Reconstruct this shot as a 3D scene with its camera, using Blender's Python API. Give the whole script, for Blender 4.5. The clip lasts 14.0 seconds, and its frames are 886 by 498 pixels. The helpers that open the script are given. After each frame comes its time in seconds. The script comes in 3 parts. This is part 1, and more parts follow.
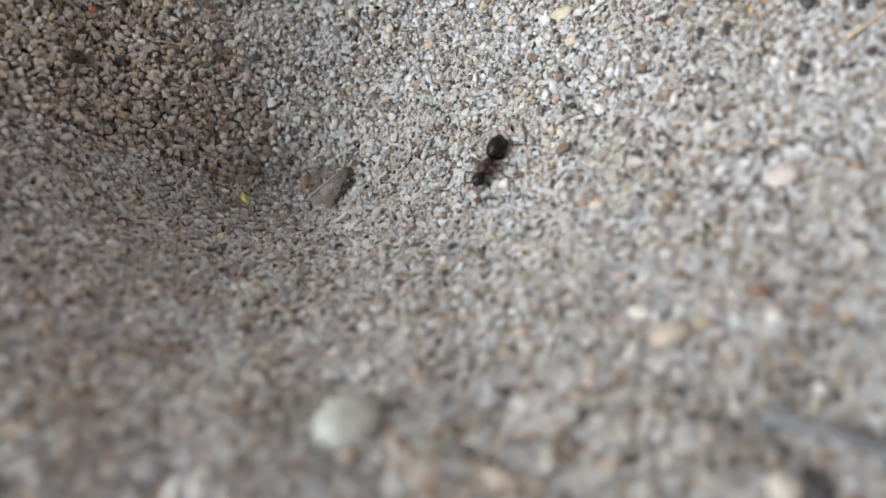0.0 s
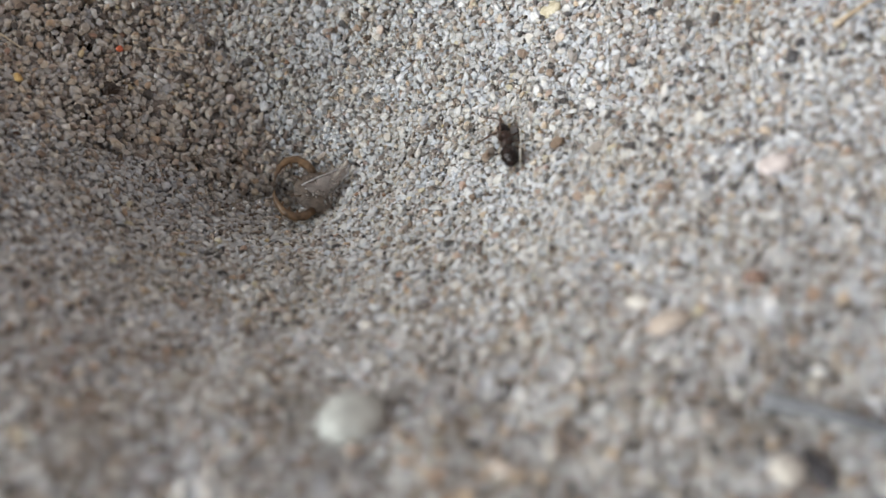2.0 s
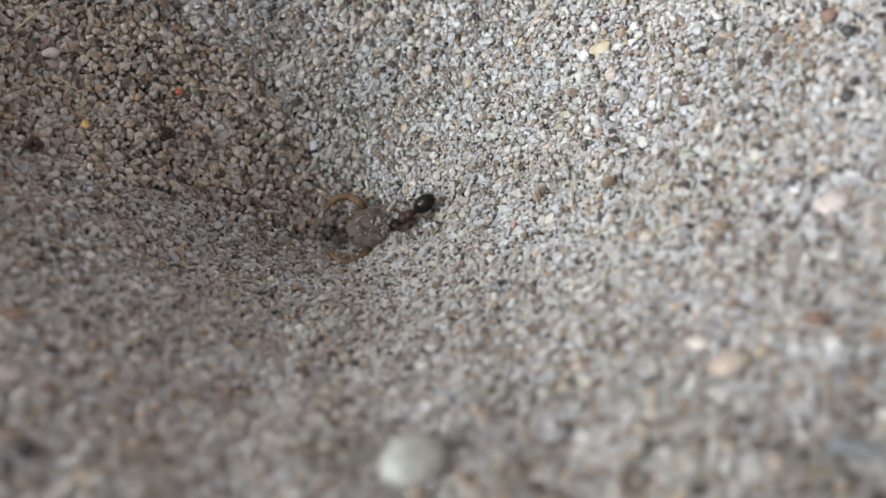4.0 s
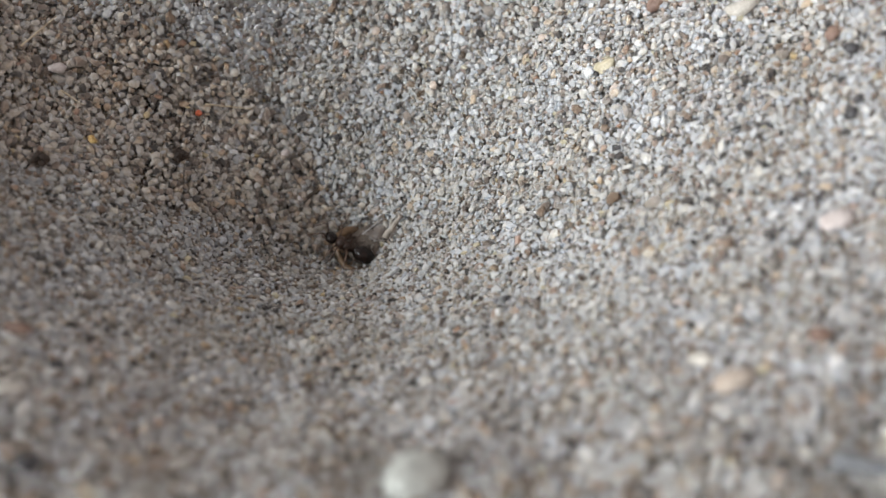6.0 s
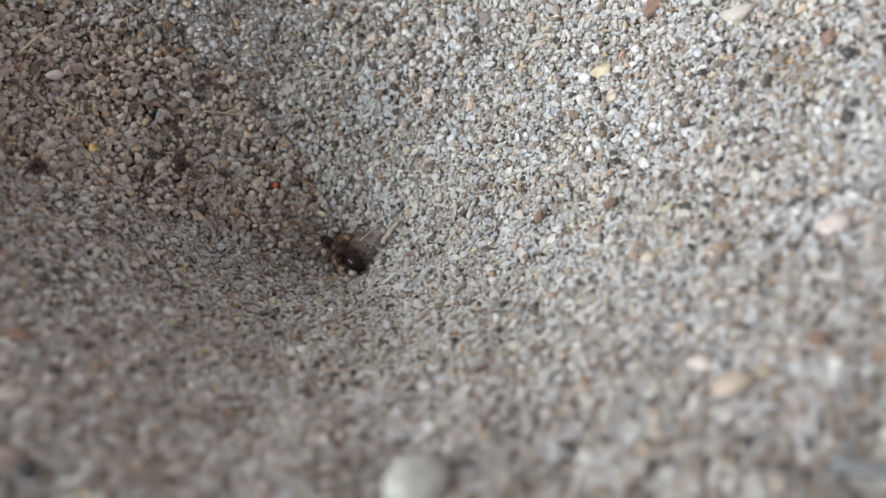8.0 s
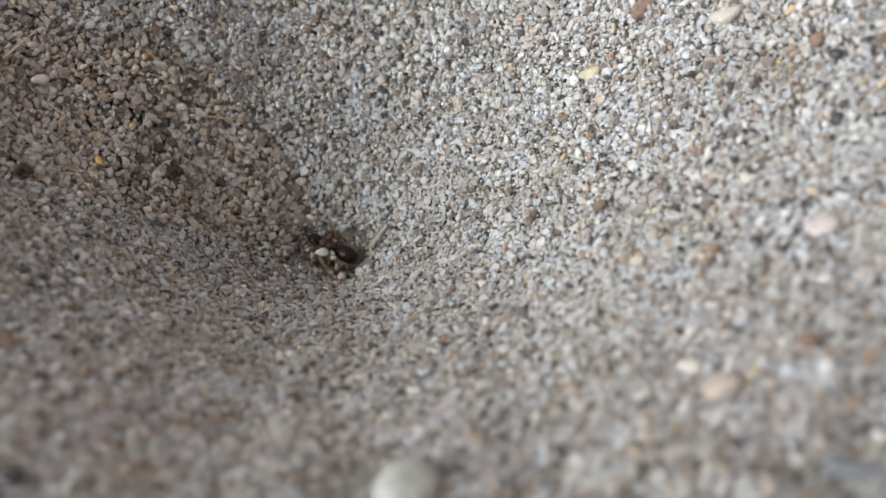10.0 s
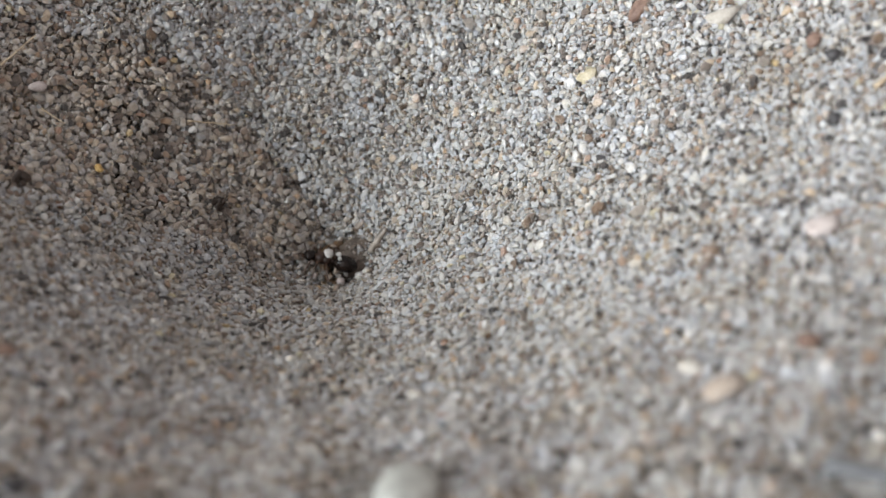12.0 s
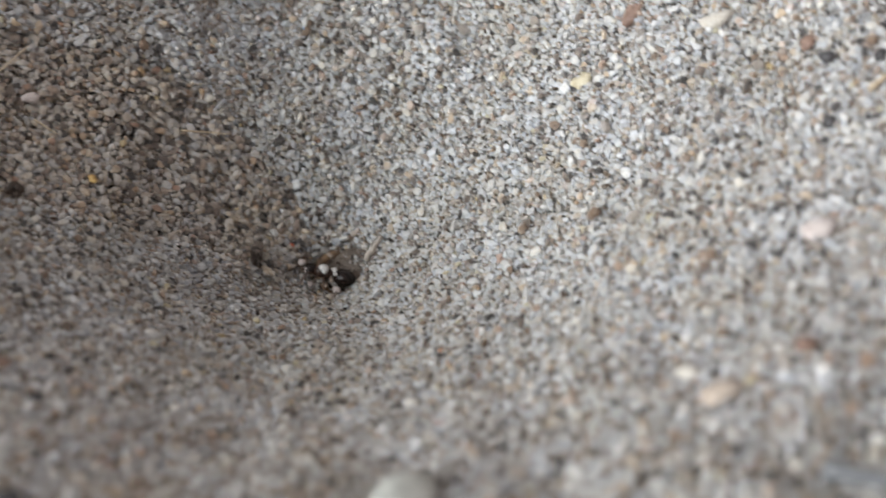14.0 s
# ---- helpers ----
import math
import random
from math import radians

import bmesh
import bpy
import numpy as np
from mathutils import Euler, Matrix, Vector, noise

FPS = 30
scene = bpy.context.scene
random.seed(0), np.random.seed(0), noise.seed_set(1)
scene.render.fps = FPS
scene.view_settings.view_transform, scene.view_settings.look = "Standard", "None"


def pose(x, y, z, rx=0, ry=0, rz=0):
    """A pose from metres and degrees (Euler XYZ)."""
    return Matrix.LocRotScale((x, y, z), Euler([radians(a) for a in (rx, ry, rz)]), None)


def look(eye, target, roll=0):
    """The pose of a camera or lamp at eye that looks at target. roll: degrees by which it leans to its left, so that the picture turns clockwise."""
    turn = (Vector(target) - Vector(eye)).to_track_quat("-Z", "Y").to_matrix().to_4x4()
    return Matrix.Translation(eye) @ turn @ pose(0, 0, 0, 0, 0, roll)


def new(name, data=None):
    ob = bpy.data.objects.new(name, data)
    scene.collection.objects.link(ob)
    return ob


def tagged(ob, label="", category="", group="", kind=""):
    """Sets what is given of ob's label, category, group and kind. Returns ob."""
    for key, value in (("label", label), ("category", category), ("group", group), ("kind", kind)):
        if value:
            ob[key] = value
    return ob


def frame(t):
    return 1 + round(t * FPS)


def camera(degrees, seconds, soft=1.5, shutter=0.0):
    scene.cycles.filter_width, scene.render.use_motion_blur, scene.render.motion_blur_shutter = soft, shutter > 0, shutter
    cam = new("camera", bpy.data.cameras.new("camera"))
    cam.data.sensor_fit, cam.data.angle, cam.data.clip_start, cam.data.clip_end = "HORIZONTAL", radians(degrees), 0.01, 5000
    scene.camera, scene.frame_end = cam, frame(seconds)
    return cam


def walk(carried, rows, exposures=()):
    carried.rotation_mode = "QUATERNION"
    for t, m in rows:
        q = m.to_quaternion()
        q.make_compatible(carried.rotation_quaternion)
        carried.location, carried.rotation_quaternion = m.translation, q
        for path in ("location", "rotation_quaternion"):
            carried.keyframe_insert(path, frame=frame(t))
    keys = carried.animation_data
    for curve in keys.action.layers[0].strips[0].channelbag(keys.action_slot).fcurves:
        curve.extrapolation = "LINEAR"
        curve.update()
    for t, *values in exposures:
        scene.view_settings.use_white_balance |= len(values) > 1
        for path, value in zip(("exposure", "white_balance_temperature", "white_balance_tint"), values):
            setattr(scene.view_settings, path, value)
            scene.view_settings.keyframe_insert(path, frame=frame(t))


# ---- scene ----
MM = 0.001                       # the plan below is in millimetres
cam = camera(40.0, 14.0, soft=1.65, shutter=0.5)
cam.data.dof.use_dof = True      # close-up lens: the far wall of the pit is sharp
cam.data.dof.focus_distance = 53.6 * MM
cam.data.dof.aperture_fstop = 41.0
PATH = [
    (0, (5.790, -31.919, 30.608), (6.846, -4.925, -11.466), 8.68),
    (0.5, (6.096, -31.957, 30.560), (7.367, -4.958, -11.505), 8.60),
    (1, (5.889, -31.984, 30.640), (7.051, -4.916, -11.383), 7.92),
    (1.5, (5.874, -32.139, 30.718), (7.472, -5.274, -11.421), 8.32),
    (2, (5.597, -32.302, 30.734), (6.985, -5.179, -11.246), 7.63),
    (2.5, (4.983, -32.096, 30.626), (6.218, -4.841, -11.275), 7.11),
    (3, (4.721, -32.021, 30.731), (5.549, -4.471, -10.986), 6.34),
    (5.5, (4.336, -32.256, 30.971), (4.333, -3.751, -10.107), 5.24),
    (6, (4.473, -32.183, 30.955), (4.487, -3.548, -10.033), 5.26),
    (6.5, (4.484, -32.103, 30.944), (4.484, -3.288, -9.918), 5.27),
    (7, (4.508, -32.057, 30.908), (4.650, -3.252, -9.960), 5.43),
    (7.5, (4.492, -32.111, 30.855), (4.776, -3.262, -9.982), 5.57),
    (8, (4.388, -32.297, 30.901), (4.549, -3.368, -9.880), 5.29),
    (10.5, (4.429, -32.164, 30.762), (5.100, -3.116, -9.928), 5.70),
    (11, (4.456, -32.199, 30.757), (5.175, -3.156, -9.937), 5.64),
    (11.5, (4.379, -32.164, 30.728), (5.051, -3.036, -9.906), 5.47),
    (12, (4.413, -32.169, 30.758), (5.030, -2.989, -9.839), 5.23),
    (12.5, (4.433, -32.092, 30.705), (5.113, -2.895, -9.879), 5.23),
    (13, (4.592, -32.166, 30.612), (5.393, -2.905, -9.924), 5.27),
    (13.5, (4.617, -32.081, 30.604), (5.411, -2.774, -9.899), 5.10),
    (13.9, (4.545, -32.056, 30.622), (5.330, -2.680, -9.860), 4.68),
    (13.967, (4.545, -32.056, 30.622), (5.322, -2.676, -9.856), 4.68),
    (14, (4.545, -32.056, 30.622), (5.192, -2.639, -9.804), 4.66),
]


def mm(*v):
    return tuple(a * MM for a in v)


walk(cam, [(t, look(mm(*eye), mm(*target), roll)) for t, eye, target, roll in PATH])

# ---------------------------------------------------------------- light
SUN_TO = Vector((-0.82, -0.35, 0.475)).normalized()
world = bpy.data.worlds.new("overcast_sky")
scene.world = world
world.use_nodes = True
wn = world.node_tree.nodes
wl = world.node_tree.links
sky = wn.new("ShaderNodeTexSky")
sky.sky_type = "NISHITA"
sky.sun_disc = False
sky.sun_elevation = math.asin(SUN_TO.z)
sky.sun_rotation = math.atan2(SUN_TO.x, SUN_TO.y)
sky.air_density, sky.dust_density = 1.0, 1.5
pale = wn.new("ShaderNodeHueSaturation")
pale.inputs["Saturation"].default_value = 0.10
wl.new(sky.outputs[0], pale.inputs["Color"])
warm = wn.new("ShaderNodeMix")
warm.data_type, warm.blend_type = "RGBA", "MULTIPLY"
warm.inputs[0].default_value, warm.inputs[7].default_value = 1.0, (1.11, 1.0, 0.965, 1)
wl.new(pale.outputs[0], warm.inputs[6])
wl.new(warm.outputs[2], wn["Background"].inputs["Color"])
wn["Background"].inputs["Strength"].default_value = 0.172
sun_data = bpy.data.lights.new("sun", "SUN")
sun_data.energy, sun_data.angle, sun_data.color = 3.1, radians(34), (0.865, 1.0, 1.07)
sun = new("sun", sun_data)
sun.matrix_world = look((0, 0, 0), -SUN_TO)
scene.view_settings.exposure = 0.39


# ---------------------------------------------------------------- materials
def material(name):
    m = bpy.data.materials.new(name)
    m.use_nodes = True
    n = m.node_tree.nodes
    return m, n, m.node_tree.links, n["Principled BSDF"]


def ramp(n, l, source, stops, interpolation="LINEAR"):
    r = n.new("ShaderNodeValToRGB")
    r.color_ramp.interpolation = interpolation
    e = r.color_ramp.elements
    while len(e) < len(stops):
        e.new(0.5)
    for k, (at, c) in enumerate(stops):
        e[k].position, e[k].color = at, (*c, 1)
    l.new(source, r.inputs[0])
    return r.outputs[0]


def mixed(n, l, a, b, factor, kind="MIX"):
    x = n.new("ShaderNodeMix")
    x.data_type, x.blend_type = "RGBA", kind
    for socket, v in ((x.inputs[6], a), (x.inputs[7], b), (x.inputs[0], factor)):
        if isinstance(v, (tuple, float)):
            socket.default_value = (*v, 1) if isinstance(v, tuple) else v
        else:
            l.new(v, socket)
    return x.outputs[2]


def texture(n, l, kind, scale, detail=2.0):
    c = n.new("ShaderNodeTexCoord")
    t = n.new("ShaderNodeTexNoise" if kind == "noise" else "ShaderNodeTexVoronoi")
    t.inputs["Scale"].default_value = scale
    if kind == "noise":
        t.inputs["Detail"].default_value = detail
    l.new(c.outputs["Object"], t.inputs["Vector"])
    return t


# quartz, feldspar, dark minerals and rusty grains in the shares that the sand has
SAND_STOPS = [
    (0.000, (0.060, 0.055, 0.052)), (0.045, (0.150, 0.127, 0.113)), (0.120, (0.260, 0.222, 0.198)),
    (0.205, (0.355, 0.300, 0.262)), (0.285, (0.420, 0.412, 0.400)), (0.395, (0.510, 0.472, 0.425)),
    (0.480, (0.540, 0.530, 0.512)), (0.590, (0.562, 0.540, 0.506)), (0.685, (0.548, 0.555, 0.562)),
    (0.760, (0.532, 0.474, 0.402)), (0.815, (0.420, 0.436, 0.460)), (0.880, (0.595, 0.586, 0.570)),
    (0.930, (0.460, 0.360, 0.272)), (0.970, (0.360, 0.245, 0.192)), (0.992, (0.510, 0.438, 0.285)),
]

# the calm slopes take a paler mix with fewer rusty grains
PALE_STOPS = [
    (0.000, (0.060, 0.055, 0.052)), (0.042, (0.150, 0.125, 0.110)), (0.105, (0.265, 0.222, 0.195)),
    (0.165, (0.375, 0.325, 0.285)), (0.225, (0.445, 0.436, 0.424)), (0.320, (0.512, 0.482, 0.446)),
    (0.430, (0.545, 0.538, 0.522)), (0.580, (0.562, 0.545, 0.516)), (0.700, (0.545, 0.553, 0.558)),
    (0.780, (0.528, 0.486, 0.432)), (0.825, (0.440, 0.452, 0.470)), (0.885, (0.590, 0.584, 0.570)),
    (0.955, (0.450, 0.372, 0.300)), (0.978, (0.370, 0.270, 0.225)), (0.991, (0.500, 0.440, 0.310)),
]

COARSE_STOPS = [
    (0.00, (0.075, 0.070, 0.070)), (0.10, (0.180, 0.135, 0.105)), (0.24, (0.260, 0.235, 0.215)), (0.40, (0.320, 0.235, 0.185)),
    (0.48, (0.460, 0.365, 0.275)), (0.56, (0.430, 0.432, 0.440)), (0.70, (0.570, 0.545, 0.500)), (0.84, (0.625, 0.618, 0.602)), (0.95, (0.540, 0.450, 0.400)),
]


def sand_material(name, by_object=False, tint=(1.0, 1.0, 1.0), stops=SAND_STOPS, clear=0.70, gloss=0.16):
    m, n, l, bsdf = material(name)
    src = n.new("ShaderNodeObjectInfo").outputs["Random"] if by_object else n.new("ShaderNodeNewGeometry").outputs["Random Per Island"]
    base = ramp(n, l, src, stops, "CONSTANT")
    mottle = ramp(n, l, texture(n, l, "noise", 6000, 3).outputs["Fac"], [(0.3, (0.62, 0.58, 0.52)), (0.65, (1.0, 1.0, 1.0))])
    patch = ramp(n, l, texture(n, l, "noise", 260, 2).outputs["Fac"], [(0.35, (0.90, 0.87, 0.82)), (0.65, (1.0, 1.0, 1.0))])
    colour = mixed(n, l, mixed(n, l, base, mottle, 0.8, "MULTIPLY"), patch, 1.0, "MULTIPLY")
    colour = mixed(n, l, colour, tint, 1.0, "MULTIPLY")
    l.new(colour, bsdf.inputs["Base Color"])
    wide = n.new("ShaderNodeMath")
    wide.operation = "MULTIPLY_ADD"
    wide.inputs[1].default_value, wide.inputs[2].default_value = 37.0, 0.0
    l.new(src, wide.inputs[0])
    part_of = n.new("ShaderNodeMath")
    part_of.operation = "FRACT"
    l.new(wide.outputs[0], part_of.inputs[0])
    rough = n.new("ShaderNodeMapRange")
    rough.inputs["To Min"].default_value, rough.inputs["To Max"].default_value = 0.16, 0.70
    l.new(part_of.outputs[0], rough.inputs["Value"])
    l.new(rough.outputs[0], bsdf.inputs["Roughness"])
    bsdf.inputs["Specular IOR Level"].default_value = gloss
    # clear quartz passes light on, so that a grain's facets differ less than those of a dull stone
    lie = n.new("ShaderNodeAttribute")
    lie.attribute_name = "slope"
    blend = n.new("ShaderNodeVectorMath")
    blend.operation = "ADD"
    l.new(n.new("ShaderNodeNewGeometry").outputs["Normal"], blend.inputs[0])
    l.new(lie.outputs["Vector"], blend.inputs[1])
    unit = n.new("ShaderNodeVectorMath")
    unit.operation = "NORMALIZE"
    l.new(blend.outputs[0], unit.inputs[0])
    l.new(unit.outputs[0], bsdf.inputs["Normal"])
    bsdf.inputs["Subsurface Weight"].default_value = 0.85
    bsdf.inputs["Subsurface Radius"].default_value = (1.0, 0.9, 0.75)
    bsdf.inputs["Subsurface Scale"].default_value = clear * MM
    return m


SAND = sand_material("sand_grains", stops=PALE_STOPS)
FINES = sand_material("brown_dusty_fines", False, (0.80, 0.72, 0.64))
# this tint paints the shaded wall's darkness and warmth into its grains
SHADE_TINTED = sand_material("shade_tinted_slide_sand", False, (0.780, 0.735, 0.697), SAND_STOPS, 0.45, 0.45)
COARSE = sand_material("coarse_sand_grains", False, (1.0, 1.0, 1.0), COARSE_STOPS)
SAND_PIECE = sand_material("single_sand_grain", True)


def bed_material():
    m, n, l, bsdf = material("sand_bed")
    cells = texture(n, l, "voronoi", 4200)
    pick = n.new("ShaderNodeSeparateColor")
    l.new(cells.outputs["Color"], pick.inputs[0])
    base = ramp(n, l, pick.outputs[0], SAND_STOPS, "CONSTANT")
    stain = ramp(n, l, texture(n, l, "noise", 90, 4).outputs["Fac"], [(0.3, (0.78, 0.74, 0.68)), (0.7, (1.0, 1.0, 1.0))])
    l.new(mixed(n, l, base, stain, 1.0, "MULTIPLY"), bsdf.inputs["Base Color"])
    bump = n.new("ShaderNodeBump")
    bump.invert = True
    bump.inputs["Distance"].default_value = 0.15 * MM
    l.new(cells.outputs["Distance"], bump.inputs["Height"])
    l.new(bump.outputs[0], bsdf.inputs["Normal"])
    bsdf.inputs["Roughness"].default_value = 0.8
    return m


SAND_BED = bed_material()


def stone(name, dark, light, scale=2500.0, rough=0.6, spec=0.4):
    m, n, l, bsdf = material(name)
    big = ramp(n, l, texture(n, l, "noise", scale, 5).outputs["Fac"], [(0.32, dark), (0.68, light)])
    fine = ramp(n, l, texture(n, l, "noise", scale * 5, 2).outputs["Fac"], [(0.35, (0.75, 0.73, 0.70)), (0.6, (1.0, 1.0, 1.0))])
    l.new(mixed(n, l, big, fine, 0.7, "MULTIPLY"), bsdf.inputs["Base Color"])
    bump = n.new("ShaderNodeBump")
    bump.inputs["Distance"].default_value = 0.04 * MM
    l.new(texture(n, l, "noise", scale * 2.5, 4).outputs["Fac"], bump.inputs["Height"])
    l.new(bump.outputs[0], bsdf.inputs["Normal"])
    bsdf.inputs["Roughness"].default_value = rough
    bsdf.inputs["Specular IOR Level"].default_value = spec
    return m


WHITE_STONE = stone("milky_quartz", (0.38, 0.375, 0.36), (0.60, 0.595, 0.57), 2600)
DULL_STONE = stone("dusty_pale_quartz", (0.265, 0.272, 0.25), (0.40, 0.402, 0.37), 900)
PINK_STONE = stone("pink_feldspar", (0.37, 0.32, 0.30), (0.46, 0.41, 0.39))
BROWN_STONE = stone("brown_ironstone", (0.11, 0.065, 0.05), (0.24, 0.16, 0.12))
ORANGE_STONE = stone("orange_feldspar", (0.30, 0.245, 0.20), (0.38, 0.325, 0.275))
CREAM_STONE = stone("cream_feldspar", (0.35, 0.325, 0.28), (0.46, 0.43, 0.385))
DARK_STONE = stone("dark_basalt", (0.018, 0.017, 0.018), (0.055, 0.052, 0.055), rough=0.5)
GREY_STONE = stone("grey_slate", (0.15, 0.14, 0.13), (0.27, 0.26, 0.24))
OCHRE_GRAIN = stone("ochre_quartz", (0.36, 0.22, 0.07), (0.55, 0.38, 0.15))
OCHRE_STONE = stone("ochre_stone", (0.36, 0.31, 0.20), (0.52, 0.47, 0.35))
RED_STONE = stone("red_jasper", (0.34, 0.06, 0.025), (0.55, 0.14, 0.06), rough=0.4)
BLUE_CHIP = stone("blue_plastic", (0.02, 0.20, 0.48), (0.05, 0.34, 0.68), rough=0.35)
GREEN_CHIP = stone("yellow_green_leaf_bit", (0.34, 0.36, 0.08), (0.55, 0.54, 0.20))
STRAW = stone("dry_straw", (0.33, 0.25, 0.16), (0.52, 0.43, 0.31), 1500)
DULL_STRAW = stone("weathered_straw", (0.25, 0.215, 0.175), (0.40, 0.36, 0.31), 1500)
BARK = stone("dark_bark", (0.018, 0.012, 0.009), (0.055, 0.036, 0.024), 1800)
BARK_PALE = stone("brown_bark", (0.12, 0.075, 0.035), (0.26, 0.17, 0.085), 1800)
GREY_WOOD = stone("weathered_grey_wood", (0.075, 0.080, 0.086), (0.15, 0.155, 0.162), 1200)
ANT_SHELL = stone("ant_shell", (0.006, 0.004, 0.003), (0.016, 0.009, 0.007), 3000, 0.22, 0.22)
ANT_THORAX = stone("ant_thorax", (0.018, 0.009, 0.006), (0.046, 0.024, 0.016), 4000, 0.42, 0.3)
ANT_LEG = stone("ant_leg", (0.030, 0.016, 0.010), (0.08, 0.044, 0.027), 4000, 0.4)
JAW = stone("larva_jaw", (0.034, 0.020, 0.012), (0.172, 0.105, 0.055), 2200, 0.4, 0.4)
LARVA = stone("larva_head", (0.048, 0.037, 0.029), (0.130, 0.102, 0.080), 2600, 0.65)
BRISTLE = stone("larva_bristle", (0.09, 0.068, 0.052), (0.22, 0.175, 0.14), 4000, 0.6)

MEMBRANE = stone("cloudy_wing", (0.20, 0.165, 0.14), (0.40, 0.355, 0.325), 1400, 0.5, 0.4)
MEMBRANE.node_tree.nodes["Principled BSDF"].inputs["Alpha"].default_value = 0.55
PALE_VEIN = stone("pale_vein", (0.30, 0.28, 0.27), (0.44, 0.43, 0.43), 2000, 0.4, 0.4)


# ---------------------------------------------------------------- the shape of the sand
SLOPE, R_RIGHT, R_LEFT, R_NEAR, R_FAR = 35.535, 21.454, 26.872, 21.255, 25.398
DEEP = math.tan(radians(SLOPE)) * (R_RIGHT + R_LEFT + R_NEAR + R_FAR) / 4
_rng = np.random.default_rng(7)
WAVES = [(w * math.cos(a), w * math.sin(a), p, 0.045 / w ** 0.9) for w, a, p in zip(_rng.uniform(0.6, 3.2, 26), _rng.uniform(0, 6.3, 26), _rng.uniform(0, 6.3, 26))]


def level(x, y, lumps=True, hollow=0.9):
    """Height of the sand in mm at a place of the plan in mm: a funnel in flat ground."""
    x, y = np.asarray(x, float), np.asarray(y, float)
    a = np.arctan2(y, x)
    c, s = np.cos(a), np.sin(a)
    rim = 1 / np.sqrt((c / np.where(c > 0, R_RIGHT, R_LEFT)) ** 2 + (s / np.where(s > 0, R_FAR, R_NEAR)) ** 2)
    u = np.sqrt((np.hypot(x, y) / rim) ** 2 + 0.06 ** 2)
    z = -DEEP * 0.12 * np.logaddexp(0, (1 - u) / 0.12)
    z = z - hollow * np.exp(-((x - 0.10) ** 2 + (y - 0.25) ** 2) / (2 * 0.66 ** 2))
    if lumps:
        for kx, ky, p, h in WAVES:
            z = z + h * np.sin(kx * x + ky * y + p)
    return z


def normal_at(x, y):
    e = 0.15
    n = np.stack([(level(x - e, y) - level(x + e, y)) / (2 * e), (level(x, y - e) - level(x, y + e)) / (2 * e), np.ones_like(np.asarray(x, float))], -1)
    return n / np.linalg.norm(n, axis=-1, keepdims=True)


def on_sand(x, y, heading=0.0, lift=0.0, pitch=0.0, roll=0.0):
    """A pose on the sand: its x axis along heading (degrees in the plan), its z axis out of the slope; lift in mm."""
    n = Vector(normal_at(x, y))
    ahead = Vector((math.cos(radians(heading)), math.sin(radians(heading)), 0))
    ahead = (ahead - n * ahead.dot(n)).normalized()
    side = n.cross(ahead)
    m = Matrix((ahead, side, n)).transposed().to_4x4()
    m.translation = (Vector((x, y, float(level(x, y)))) + n * lift) * MM
    return m @ pose(0, 0, 0, roll, pitch, 0)


def mesh_from(name, bm, smooth=True):
    me = bpy.data.meshes.new(name)
    bm.to_mesh(me)
    bm.free()
    if smooth:
        me.polygons.foreach_set("use_smooth", [True] * len(me.polygons))
    return me


def part(name, bm, mat, parent, label="", smooth=True):
    me = mesh_from(name, bm, smooth)
    me.materials.append(mat)
    ob = new(name, me)
    ob.parent = parent
    return tagged(ob, label)


def arrays_mesh(name, verts, tris, smooth, mat):
    me = bpy.data.meshes.new(name)
    me.vertices.add(len(verts))
    me.vertices.foreach_set("co", np.ascontiguousarray(verts, np.float32).ravel())
    me.loops.add(len(tris) * 3)
    me.loops.foreach_set("vertex_index", np.ascontiguousarray(tris, np.int32).ravel())
    me.polygons.add(len(tris))
    me.polygons.foreach_set("loop_start", np.arange(0, len(tris) * 3, 3, dtype=np.int32))
    me.polygons.foreach_set("use_smooth", np.ascontiguousarray(smooth, bool))
    me.update(calc_edges=True)
    me.materials.append(mat)
    return me


# ---------------------------------------------------------------- ground
def build_ground():
    rings = np.r_[np.linspace(0.3, 34, 100), 34 * 1.22 ** np.arange(1, 36)]
    seg = 180
    a = np.linspace(0, 2 * math.pi, seg, endpoint=False)
    x, y = np.outer(rings, np.cos(a)).ravel(), np.outer(rings, np.sin(a)).ravel()
    far = np.hypot(x, y) > 60
    z = np.where(far, level(x, y, False), level(x, y)) - 0.55
    verts = np.concatenate([[[0, 0, float(level(0, 0)) - 0.55]], np.stack([x, y, z], 1)]) * MM
    k = np.arange(seg)
    k2 = (k + 1) % seg
    tris = [np.stack([0 * k, 1 + k, 1 + k2], 1)]
    for r in range(len(rings) - 1):
        i, o = 1 + r * seg, 1 + (r + 1) * seg
        tris += [np.stack([i + k, o + k, o + k2], 1), np.stack([i + k, o + k2, i + k2], 1)]
    tris = np.concatenate(tris)
    ob = new("ground", arrays_mesh("ground", verts, tris, np.ones(len(tris), bool), SAND_BED))
    return tagged(ob, "pale grey-beige dry sand with a steep funnel pit", "ground", kind="structure")


ground = build_ground()


